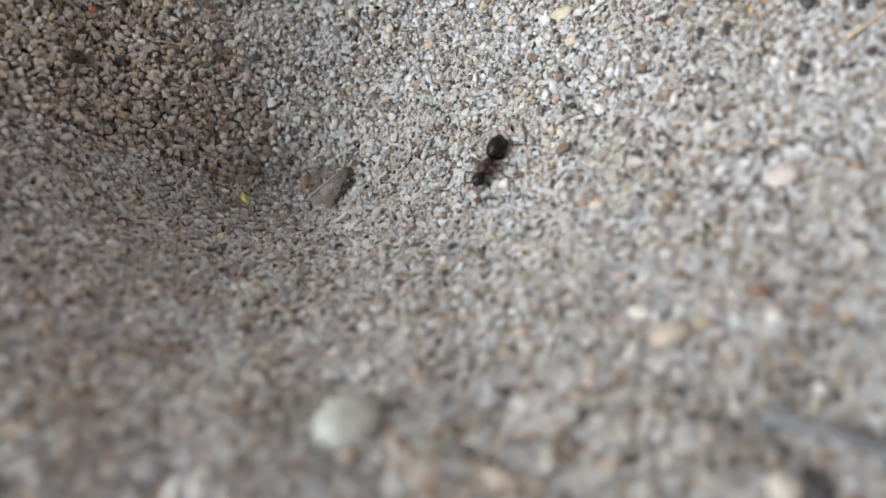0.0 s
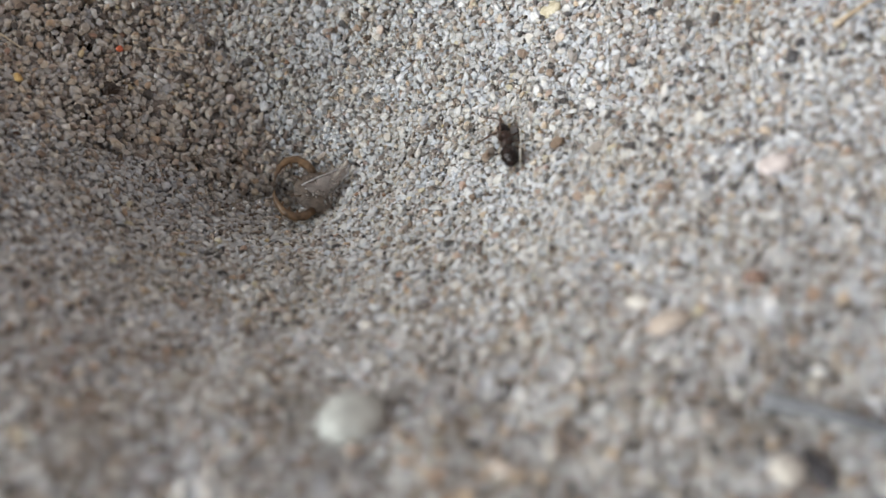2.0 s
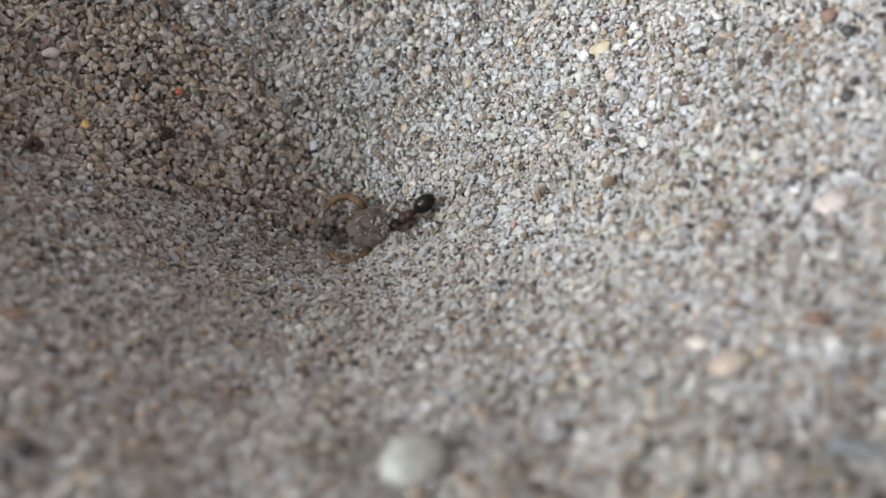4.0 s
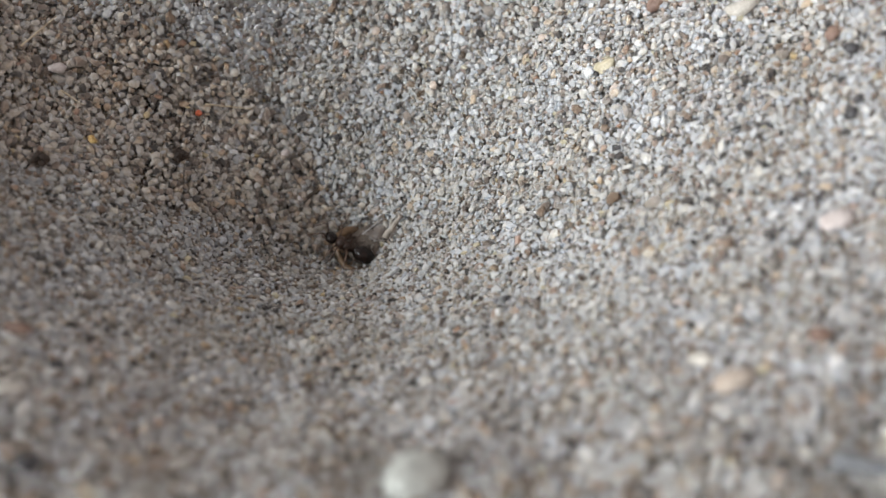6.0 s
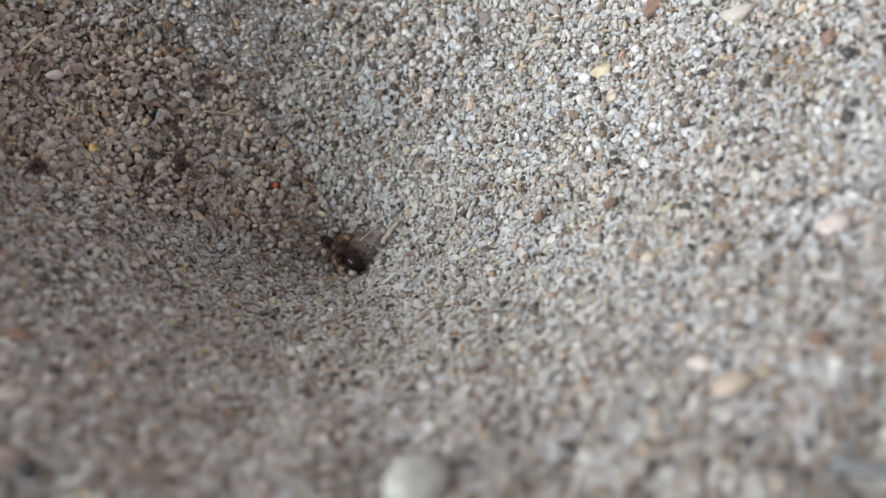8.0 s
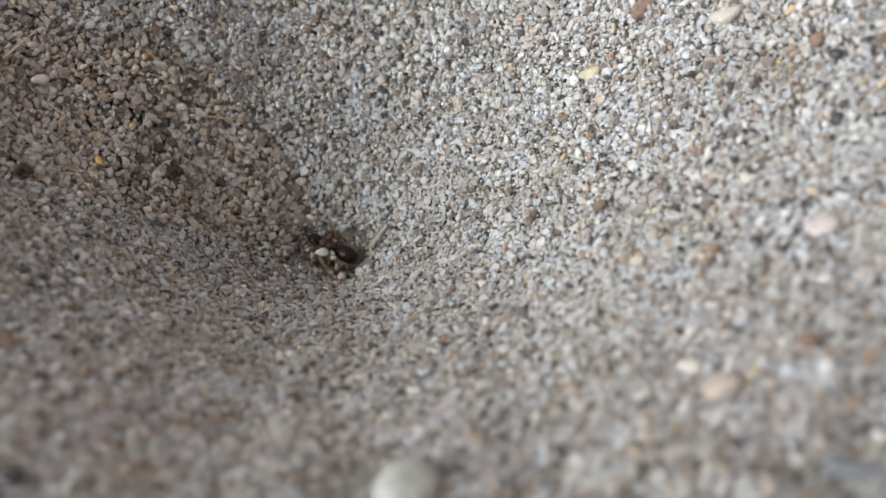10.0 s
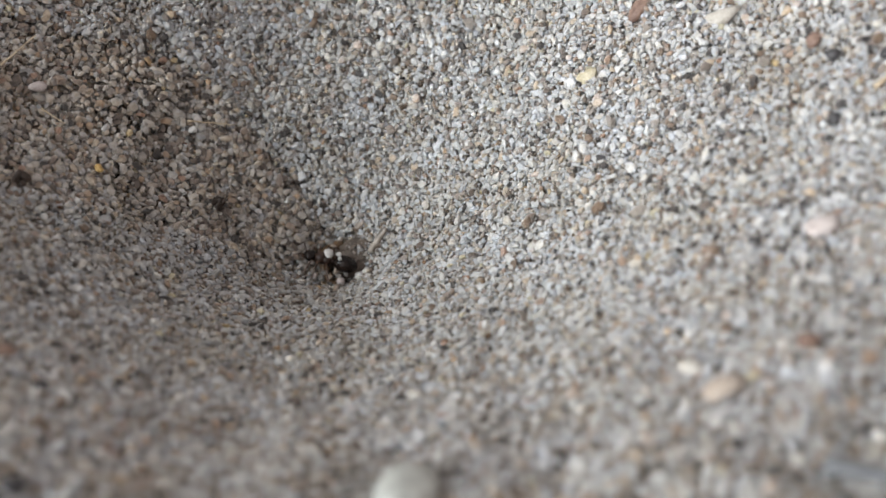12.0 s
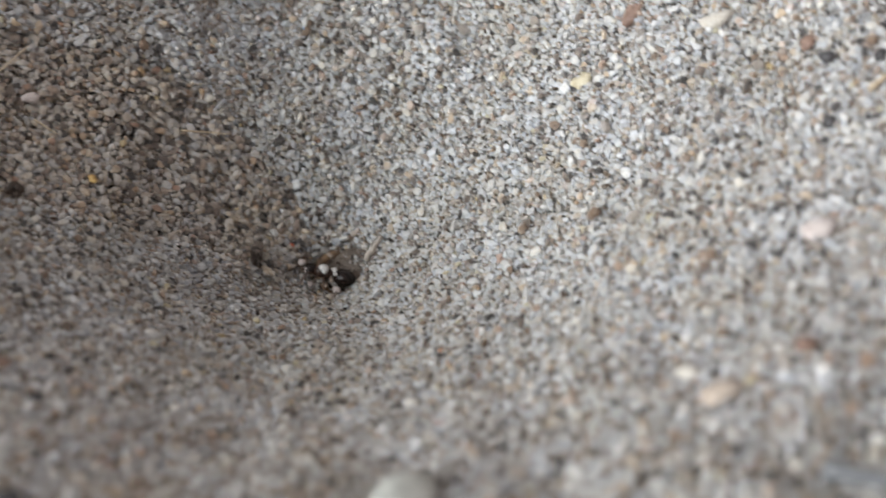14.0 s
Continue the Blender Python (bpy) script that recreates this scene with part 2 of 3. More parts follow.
# ---------------------------------------------------------------- sand grains
def grain_shapes(count, rings, seg, seed):
    """Rounded, slightly angular grains of radius about 1, all with the same faces."""
    g = np.random.default_rng(seed)
    th = np.linspace(0, math.pi, rings + 1)[1:-1]
    ph = np.linspace(0, 2 * math.pi, seg, endpoint=False)
    unit = [(0, 0, 1)] + [(math.sin(t) * math.cos(p + 0.5 * k), math.sin(t) * math.sin(p + 0.5 * k), math.cos(t)) for k, t in enumerate(th) for p in ph] + [(0, 0, -1)]
    unit = np.array(unit)
    tris = []
    for k in range(seg):
        n = (k + 1) % seg
        tris.append((0, 1 + k, 1 + n))
        for r in range(rings - 2):
            i, o = 1 + r * seg, 1 + (r + 1) * seg
            tris += [(i + k, o + k, o + n), (i + k, o + n, i + n)]
        last = 1 + (rings - 2) * seg
        tris.append((last + k, len(unit) - 1, last + n))
    shapes = []
    for _ in range(count):
        v = unit.copy()
        for _ in range(int(g.integers(4, 9))):      # broken and worn facets
            d = g.normal(size=3) * (1.0, 1.0, 0.55)
            d /= np.linalg.norm(d)
            cut = g.uniform(0.32, 0.70)
            over = np.maximum(v @ d - cut, 0)
            v = v - over[:, None] * d * 0.95
        v = v * (1.12 + g.normal(0, 0.10, (len(v), 1)))
        v = v * np.array([g.uniform(1.05, 1.45), g.uniform(0.85, 1.12), g.uniform(0.48, 0.78)])
        shapes.append(v)
    return np.array(shapes), np.array(tris)


def turns(g, normals, tilt):
    """Turns that lay grains flat on the slope, spun at will and tipped by about tilt radians."""
    n = len(normals)
    up = normals + g.normal(0, tilt, (n, 3))
    up /= np.linalg.norm(up, axis=1, keepdims=True)
    side = np.cross(up, g.normal(size=(n, 3)))
    side /= np.linalg.norm(side, axis=1, keepdims=True)
    return np.stack([side, np.cross(up, side), up], 2)


FIELD = [(-21, 7), (-15, -8), (-12, -21), (22, -21.5), (27, -6), (26, 9), (17, 14), (2, 17), (-13, 14)]


def inside(x, y, poly):
    hit = np.zeros(len(x), bool)
    for (x0, y0), (x1, y1) in zip(poly, poly[1:] + poly[:1]):
        hit ^= ((y0 > y) != (y1 > y)) & (x < (x1 - x0) * (y - y0) / (y1 - y0 + 1e-12) + x0)
    return hit


def scatter(spacing, seed, sizes, sink, poly=FIELD, tilt=0.24, largest=0.27):
    """Places, radii and turns of a layer of grains."""
    g = np.random.default_rng(seed)
    xs, ys = np.arange(-22, 28, spacing), np.arange(-23, 18, spacing * 0.866)
    gx, gy = np.meshgrid(xs, ys)
    gx = gx + (np.arange(len(ys)) % 2)[:, None] * spacing / 2
    x, y = gx.ravel() + g.normal(0, 0.30 * spacing, gx.size), gy.ravel() + g.normal(0, 0.30 * spacing, gx.size)
    keep = inside(x, y, poly)
    x, y = x[keep], y[keep]
    n = normal_at(x, y)
    keep = g.random(len(x)) < 0.80 / np.maximum(n[:, 2], 0.8)
    x, y, n = x[keep], y[keep], n[keep]
    r = np.clip(sizes[0] * np.exp(g.normal(0, sizes[1], len(x))), 0.05, largest)
    place = np.stack([x, y, level(x, y)], 1) + n * (sink + g.normal(0, 0.03, len(x)) + 0.2 * (r - sizes[0]))[:, None]
    return place, r, turns(g, n, tilt), g


def grains_mesh(name, place, r, turn, g, shapes, tris, mat, lie=None, level_out=4.2):
    pick = g.integers(0, len(shapes), len(place))
    v = np.einsum("nij,nkj->nki", turn, shapes[pick]) * r[:, None, None] + place[:, None, :]
    k = shapes.shape[1]
    t = tris[None] + (np.arange(len(place)) * k)[:, None, None]
    smooth = np.repeat(g.random(len(place)) < 0.10, len(tris))
    me = arrays_mesh(name, v.reshape(-1, 3) * MM, t.reshape(-1, 3), smooth, mat)
    if lie is not None:                             # how the slope lies under each grain
        me.attributes.new("slope", "FLOAT_VECTOR", "POINT").data.foreach_set("vector", np.repeat(level_out * lie, k, 0).astype(np.float32).ravel())
    return me


SHAPES, SHAPE_TRIS = grain_shapes(40, 4, 6, 3)
LOW, LOW_TRIS = grain_shapes(16, 3, 5, 5)

LOOSE = [(-15.5, -2.5), (-15.5, 5.5), (-7.6, 7.0), (-4.0, 5.2), (-1.0, 1.5), (-2.5, -0.6)]     # wall that the slides have broken up; bounds the shade tint too

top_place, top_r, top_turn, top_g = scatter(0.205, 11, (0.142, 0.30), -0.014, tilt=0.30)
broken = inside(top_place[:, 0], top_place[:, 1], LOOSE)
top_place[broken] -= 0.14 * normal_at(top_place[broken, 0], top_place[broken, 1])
radius = np.hypot(top_place[:, 0], top_place[:, 1])
still = radius > 2.3
top_r[broken] *= 1.08
calm = still & ~broken
sand = new("sand", grains_mesh("sand", top_place[calm], top_r[calm], top_turn[calm], top_g, SHAPES, SHAPE_TRIS, SAND, normal_at(top_place[calm, 0], top_place[calm, 1])))
tagged(sand, "loose mixed quartz sand grains, pale, tan and dark", "sand", kind="stuff")
# grains of the broken wall take the painted shade tint
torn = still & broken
laid_bare = new("shade_tinted_wall_sand", grains_mesh("shade_tinted_wall_sand", top_place[torn], top_r[torn], top_turn[torn], top_g, SHAPES, SHAPE_TRIS, SHADE_TINTED, normal_at(top_place[torn, 0], top_place[torn, 1]), 1.4))
tagged(laid_bare, "sand laid bare by the slides, tinted darker to deepen the shade", "sand", kind="stuff")
small_place, small_r, small_turn, small_g = scatter(0.190, 13, (0.098, 0.26), 0.045, tilt=0.45)
packed = ~inside(small_place[:, 0], small_place[:, 1], LOOSE)
small = new("fine_sand", grains_mesh("fine_sand", small_place[packed], small_r[packed], small_turn[packed], small_g, LOW, LOW_TRIS, SAND, normal_at(small_place[packed, 0], small_place[packed, 1])))
tagged(small, "fine pale and dark sand between the larger grains", "sand", kind="stuff")
low_place, low_r, low_turn, low_g = scatter(0.235, 12, (0.155, 0.22), -0.04)
deep = inside(low_place[:, 0], low_place[:, 1], LOOSE)
low_place[deep] -= 0.30 * normal_at(low_place[deep, 0], low_place[deep, 1])
under = new("sand_underlayer", grains_mesh("sand_underlayer", low_place, low_r, low_turn, low_g, LOW, LOW_TRIS, FINES))
tagged(under, "packed brownish dusty grains under the loose surface", "sand", kind="stuff")
# coarser grains lie on the outer slope and round the rim, fewer towards the bottom
big_place, big_r, big_turn, big_g = scatter(0.40, 14, (0.160, 0.26), 0.03, tilt=0.30, largest=0.36)
outer = np.hypot(big_place[:, 0], big_place[:, 1]) + big_g.normal(0, 2.5, len(big_r)) > 9
outer &= ~inside(big_place[:, 0], big_place[:, 1], LOOSE)
coarse = new("coarse_sand", grains_mesh("coarse_sand", big_place[outer], big_r[outer], big_turn[outer], big_g, SHAPES, SHAPE_TRIS, COARSE, normal_at(big_place[outer, 0], big_place[outer, 1])))
tagged(coarse, "coarse dark, rusty and pale grains strewn over the sand", "sand", kind="stuff")


# the floor of the funnel, grain by grain
def build_floor_grains():
    g = np.random.default_rng(21)
    meshes = []
    for s in SHAPES[:24]:
        meshes.append(arrays_mesh("sand_grain", s * MM, SHAPE_TRIS, np.full(len(SHAPE_TRIS), g.random() < 0.6), SAND_PIECE))
    near = np.where(~still)[0]
    near = near[np.argsort(radius[near])]
    for k, i in enumerate(near):
        ob = new("sand_grain", meshes[k % len(meshes)])
        m = Matrix(top_turn[i].tolist()).to_4x4()
        ob.matrix_world = Matrix.Translation(mm(*top_place[i])) @ m @ Matrix.Scale(float(top_r[i]), 4)
        ob.parent = ground


build_floor_grains()


# ---------------------------------------------------------------- pebbles and litter
def lump(size, seed, rough=0.18, subdiv=2, facets=4):
    """A worn stone of the given size in mm (length, width, height), its base at z = 0."""
    g = np.random.default_rng(seed)
    bm = bmesh.new()
    bmesh.ops.create_icosphere(bm, subdivisions=subdiv, radius=1.0)
    cuts = [(Vector(g.normal(size=3)).normalized(), g.uniform(0.52, 0.9)) for _ in range(facets)]
    off = Vector(g.uniform(-50, 50, 3))
    for v in bm.verts:
        p = v.co * (1 + rough * noise.noise(v.co * 1.3 + off) + 0.4 * rough * noise.noise(v.co * 3.4 + off))
        for d, c in cuts:
            over = p.dot(d) - c
            if over > 0:
                p = p - d * over * 0.9
        v.co = Vector((p.x * size[0] / 2, p.y * size[1] / 2, p.z * size[2] / 2)) * MM
    return bm


def pebble(name, at, size, mat, label, heading=0.0, seed=1, sink=0.35, category="pebble", group=""):
    bm = lump(size, seed)
    me = mesh_from(name, bm)
    me.materials.append(mat)
    ob = new(name, me)
    ob.matrix_world = on_sand(at[0], at[1], heading, size[2] * (0.5 - sink))
    return tagged(ob, label, category, group)


pebble("pebble", (4.40, -17.0), (2.4, 2.1, 1.6), DULL_STONE, "dusty pale grey-green rounded pebble half sunk in sand", 20, 33, 0.34)
pebble("pebble", (5.6, -15.7), (1.5, 1.0, 0.7), GREY_STONE, "dull olive-grey stone beside a pale pebble", 60, 3, 0.42)
pebble("pebble", (18.03, -6.06), (1.5, 0.9, 0.6), PINK_STONE, "pale pink flat feldspar chip on the slope", 8, 4)
pebble("pebble", (16.71, -11.47), (0.85, 0.75, 0.6), BROWN_STONE, "dark reddish-brown rounded ironstone pebble", 30, 5, 0.2)
pebble("pebble", (14.0, -13.0), (1.6, 1.0, 0.7), ORANGE_STONE, "pale orange feldspar pebble in loose sand", 10, 6)
pebble("pebble", (13.3, -11.7), (1.1, 0.8, 0.6), CREAM_STONE, "cream angular pebble in loose sand", -20, 7)
pebble("pebble", (19.5, 1.98), (0.65, 0.6, 0.55), DARK_STONE, "small black rounded stone on pale sand", 0, 8, 0.15)
pebble("pebble", (19.2, -1.06), (0.6, 0.5, 0.45), DARK_STONE, "small black speck of stone on pale sand", 30, 9)
pebble("pebble", (19.0, 3.18), (0.8, 0.7, 0.5), BROWN_STONE, "dull brown stone on pale sand", 80, 10)
pebble("pebble", (10.8, 5.3), (1.1, 0.8, 0.5), OCHRE_STONE, "yellowish ochre stone set in the slope", 15, 11)
pebble("pebble", (15.97, 5.74), (1.7, 1.0, 0.7), CREAM_STONE, "large cream stone on the upper slope", 5, 12)
pebble("pebble", (12.83, 7.6), (1.5, 0.9, 0.45), BROWN_STONE, "brown flat chip of stone", 40, 13)
pebble("plastic_chip", (-1.86, 9.9), (0.42, 0.30, 0.22), BLUE_CHIP, "tiny bright blue plastic chip on the sand", 80, 14, 0.1, "plastic chip")
LEAF_BIT = pebble("leaf_bit", (-2.26, -1.21), (0.75, 0.42, 0.25), GREEN_CHIP, "tiny yellow-green leaf bit on the sand", -40, 15, 0.2, "leaf bit")
pebble("pebble", (-7.15, -17.8), (0.85, 0.75, 0.6), DARK_STONE, "black rounded stone on the near slope", 10, 16, 0.2)
pebble("pebble", (-8.0, -13.16), (0.6, 0.55, 0.45), DARK_STONE, "small dark blue-grey stone in the sand", 50, 17)
pebble("pebble", (-4.93, -15.8), (0.9, 0.4, 0.3), BROWN_STONE, "reddish-brown sliver of stone on the slope", -50, 18)
pebble("pebble", (-8.8, -14.8), (1.1, 0.9, 0.6), CREAM_STONE, "pale cream blocky pebble", 15, 19)
pebble("pebble", (-9.9, -11.5), (1.1, 0.8, 0.6), BROWN_STONE, "rusty brown stone on the slope", 0, 20)
pebble("pebble", (4.39, -11.39), (0.6, 0.5, 0.4), CREAM_STONE, "small pale stone on the near slope", 0, 21, 0.2)
pebble("pebble", (8.8, -18.7), (1.1, 0.7, 0.5), ORANGE_STONE, "orange-tan pebble near the rim", -25, 22)
pebble("pebble", (21.2, 1.5), (0.7, 0.6, 0.5), DARK_STONE, "black stone at the rim of the pit", 40, 23)
pebble("pebble", (17.55, -18.4), (1.3, 0.7, 0.6), DARK_STONE, "dark slaty stone near the rim", -60, 24)
pebble("pebble", (16.6, -18.6), (1.2, 1.0, 0.7), CREAM_STONE, "pale stone beside a dark slaty one", 0, 25)


def tube(points, radii, seg=8):
    """A tapered round rod along points (mm)."""
    bm = bmesh.new()
    pts = [Vector(p) for p in points]
    rings = []
    for k, p in enumerate(pts):
        d = (pts[min(k + 1, len(pts) - 1)] - pts[max(k - 1, 0)]).normalized()
        u = d.orthogonal().normalized() if k == 0 else (u - d * u.dot(d)).normalized()
        w = d.cross(u)
        rings.append([bm.verts.new((p + (u * math.cos(2 * math.pi * s / seg) + w * math.sin(2 * math.pi * s / seg)) * radii[k]) * MM) for s in range(seg)])
    for a, b in zip(rings, rings[1:]):
        for s in range(seg):
            bm.faces.new((a[s], a[(s + 1) % seg], b[(s + 1) % seg], b[s]))
    bm.faces.new(rings[0][::-1])
    bm.faces.new(rings[-1])
    return bm


def twig(name, start, end, thick, mat, label, sag=0.1, seed=1, category="twig"):
    g = np.random.default_rng(seed)
    a = Vector((*start, float(level(*start))))
    b = Vector((*end, float(level(*end))))
    pts, rad = [], []
    for k in range(9):
        f = k / 8
        p = a.lerp(b, f)
        p.x += g.normal(0, 0.12 * thick)
        p.y += g.normal(0, 0.12 * thick)
        p.z = max(float(level(p.x, p.y)) + thick * 0.8, p.z + sag)
        pts.append(p - a)
        rad.append(thick * (1 - 0.45 * f) * g.uniform(0.9, 1.1))
    me = mesh_from(name, tube(pts, rad))
    me.materials.append(mat)
    ob = new(name, me)
    ob.location = a * MM
    return tagged(ob, label, category)


twig("twig", (20.5, -0.1), (22.6, 1.4), 0.10, STRAW, "thin straw-coloured dry twig lying on sand", 0.2, 1)
twig("twig", (16.2, -16.2), (20.6, -17.4), 0.30, GREY_WOOD, "weathered grey bit of wood lying on sand", 0.1, 2)
twig("stalk", (1.75, 0.25), (2.4, 1.15), 0.15, DULL_STRAW, "short pale dry stalk standing by the pit bottom", 0.25, 3, "stalk")
CURL = twig("twig", (-2.2, 1.6), (-1.6, 2.5), 0.09, BARK, "brown curled bit of bark on the sand", 0.1, 4)
twig("twig", (-2.4, -13.6), (-1.4, -12.6), 0.12, GREY_WOOD, "dull olive-grey curl of bark on the near slope", 0.0, 5)

pebble("pebble", (-12.8, 3.1), (0.95, 0.5, 0.4), PINK_STONE, "pale pink sliver of stone on the shaded wall", 20, 26, 0.1)
twig("fibre", (-14.2, 3.2), (-13.2, 5.2), 0.045, STRAW, "fine pale dry plant fibre on the shaded wall", 0.25, 6, "fibre")
twig("fibre", (-12.5, 2.1), (-11.5, 1.8), 0.04, STRAW, "short pale dry plant fibre on the shaded wall", 0.25, 7, "fibre")
twig("twig", (-8.9, 6.3), (-8.2, 5.4), 0.13, BARK_PALE, "brown sliver of bark on the upper wall", 0.22, 8)
twig("twig", (-6.9, 4.2), (-4.9, 4.8), 0.04, STRAW, "thin straw-coloured stem on the wall of the pit", 0.22, 9)


# ---------------------------------------------------------------- sand that slides down the shaded wall
SLIP = [(0, 0), (1.6, 0), (1.9, 1.6), (3.2, 1.65), (5.3, 2.4), (7.5, 2.4), (7.7, 2.65), (8.2, 2.7), (10.3, 3.1), (11.25, 3.15), (11.5, 4.7), (12.1, 4.7), (12.3, 6.4), (14, 6.4)]
SLIP_OUTER = [(0, 0), (1.6, 0), (1.9, 1.6), (3.2, 1.65), (5.3, 1.9), (14, 1.95)]
SLIDES = []


def build_slides():
    place, r, turn, g = scatter(0.245, 31, (0.150, 0.30), 0.13, [(-15.5, -3), (-15.5, 6.2), (-7.2, 7.6), (-3.5, 5.8), (-0.5, 1.5), (-2.5, -1.0)])
    az = np.degrees(np.arctan2(place[:, 1], place[:, 0])) % 360
    rad = np.hypot(place[:, 0], place[:, 1])
    for k, (r0, r1) in enumerate(((2.6, 5), (5, 8), (8, 11), (11, 14))):
        for a0 in range(108, 188, 16):
            edge = g.normal(0, 0.10, len(rad))
            ok = (rad + edge > r0) & (rad + edge <= r1) & (az + edge * 60 / r0 > a0) & (az + edge * 60 / r0 <= a0 + 16)
            if ok.sum() < 12:
                continue
            mid, a = (r0 + r1) / 2, radians(a0 + 8)
            home = np.array([mid * math.cos(a), mid * math.sin(a), float(level(mid * math.cos(a), mid * math.sin(a), False))])
            # slides share the wall's tint, so they carry its painted shade along
            ob = new("sliding_sand", grains_mesh("sliding_sand", place[ok] - home, r[ok], turn[ok], g, SHAPES, SHAPE_TRIS, SHADE_TINTED, normal_at(place[ok, 0], place[ok, 1]), 1.4))
            tagged(ob, "sand grains sliding down the pit wall, tinted darker to deepen its shade", "sand", "sand slide", "stuff")
            SLIDES.append((ob, mid, a, k == 3))


build_slides()


def slide_rows(mid, a, outer):
    rows = SLIP_OUTER if outer else SLIP
    out = []
    for t, h in rows:
        want = mid - h
        rr = max(want, 1.4)
        x, y = rr * math.cos(a), rr * math.sin(a)
        sunk = min(1.0, max(0.0, (1.4 - want) * 0.8))
        out.append((t, pose(*mm(x, y, float(level(x, y, False)) - sunk))))
    return out


def build_plug():
    """Loose sand over the resting larva, which drops into the hollow at the first flick."""
    g = np.random.default_rng(51)
    x, y = g.uniform(-2.0, 2.0, 1500), g.uniform(-2.0, 2.0, 1500)
    ok = (np.hypot(x - 0.1, y - 0.25) < 1.9) & (np.hypot(x - 1.9, y - 0.05) > 0.60)
    x, y = x[ok], y[ok]
    place = np.stack([x, y, level(x, y, True, 0.0) + 0.62 * np.exp(-((x - 0.65) ** 2 + (y + 0.15) ** 2) / 0.35) + g.uniform(-0.06, 0.10, len(x))], 1)
    up = np.tile([0.0, 0.0, 1.0], (len(x), 1))
    home = np.array([0.1, 0.25, -16.0])
    ob = new("sand_plug", grains_mesh("sand_plug", place - home, 0.105 * np.exp(g.normal(0, 0.3, len(x))), turns(g, up, 0.4), g, SHAPES, SHAPE_TRIS, SAND))
    return tagged(ob, "loose sand grains heaped over the resting larva", "sand", "sand slide", "stuff")


PLUG = build_plug()


# ---------------------------------------------------------------- ant
def ball(bm, at, radii, rings=10, seg=14, grooves=0, deep=0.05):
    res = bmesh.ops.create_uvsphere(bm, u_segments=seg, v_segments=rings, radius=1.0)
    for v in res["verts"]:
        p = v.co.copy()
        k = 1.0
        if grooves:
            k = 1 - deep * max(0.0, math.cos(p.z * math.pi * grooves)) ** 6
        v.co = Vector((at[0] + p.z * radii[0], at[1] + p.y * radii[1] * k, at[2] + p.x * radii[2] * k)) * MM
    return res["verts"]


def build_ant():
    ant = new("ant")
    bm = bmesh.new()
    for v in ball(bm, (-0.72, 0, 0.40), (0.50, 0.36, 0.34), 18, 18, 3, 0.06):
        back = max(0.0, (-0.72 - v.co.x / MM) / 0.5)
        v.co.y *= 1 - 0.25 * back
    part("gaster", bm, ANT_SHELL, ant, "glossy black-brown abdomen")
    bm = bmesh.new()
    ball(bm, (-0.17, 0, 0.34), (0.08, 0.09, 0.15), 8, 10)
    part("petiole", bm, ANT_THORAX, ant)
    bm = bmesh.new()
    ball(bm, (0.06, 0, 0.36), (0.25, 0.23, 0.23), 10, 12)
    ball(bm, (0.30, 0, 0.40), (0.25, 0.26, 0.25), 10, 12)
    ball(bm, (0.48, 0, 0.38), (0.10, 0.10, 0.10), 8, 10)
    part("thorax", bm, ANT_THORAX, ant, "dark brown thorax")
    bm = bmesh.new()
    for v in ball(bm, (0.76, 0, 0.38), (0.29, 0.28, 0.22), 12, 14):
        ahead = max(0.0, (v.co.x / MM - 0.76) / 0.26)
        v.co.y *= 1 - 0.3 * ahead
    head = part("head", bm, ANT_SHELL, ant, "dark rounded head")
    for s in (-1, 1):
        part("mandible", tube([(0.96, 0.09 * s, 0.32), (1.06, 0.10 * s, 0.30), (1.14, 0.03 * s, 0.29)], [0.045, 0.035, 0.012], 6), ANT_LEG, head)
        bm = bmesh.new()
        ball(bm, (0.78, 0.205 * s, 0.44), (0.05, 0.03, 0.045), 6, 8)
        part("eye", bm, DARK_STONE, head)
        part("antenna", tube([(0.93, 0.09 * s, 0.44), (1.08, 0.27 * s, 0.58), (1.18, 0.42 * s, 0.62), (1.34, 0.44 * s, 0.48), (1.50, 0.40 * s, 0.33), (1.62, 0.35 * s, 0.22)],
                             [0.022, 0.026, 0.026, 0.022, 0.028, 0.018], 6), ANT_LEG, head)
    legs = []
    for k, (hx, ax) in enumerate(((0.40, 0.55), (0.22, 0.05), (0.04, -0.55))):
        for s in (-1, 1):
            pts = [(0, 0, 0), (0.10 * ax, 0.12 * s, 0.02), (0.30 * ax, 0.48 * s, 0.30), (0.52 * ax, 0.66 * s, 0.10), (0.74 * ax, 0.86 * s, -0.22), (0.95 * ax, 1.02 * s, -0.33)]
            leg = part("leg", tube(pts, [0.05, 0.045, 0.034, 0.04, 0.024, 0.012], 7), ANT_LEG, ant, "thin brown jointed leg")
            leg.location = mm(hx, 0.11 * s, 0.31)
            legs.append((leg, hx, s, k))
    ant.scale = (1.14, 1.14, 1.14)
    tagged(ant, "small dark brown ant with glossy abdomen struggling on sand", "ant")
    return ant, legs


ANT, ANT_LEGS = build_ant()


# ---------------------------------------------------------------- antlion larva in the bottom of the pit
JAW_ROOT = (0.35, 0.98, 0.0)


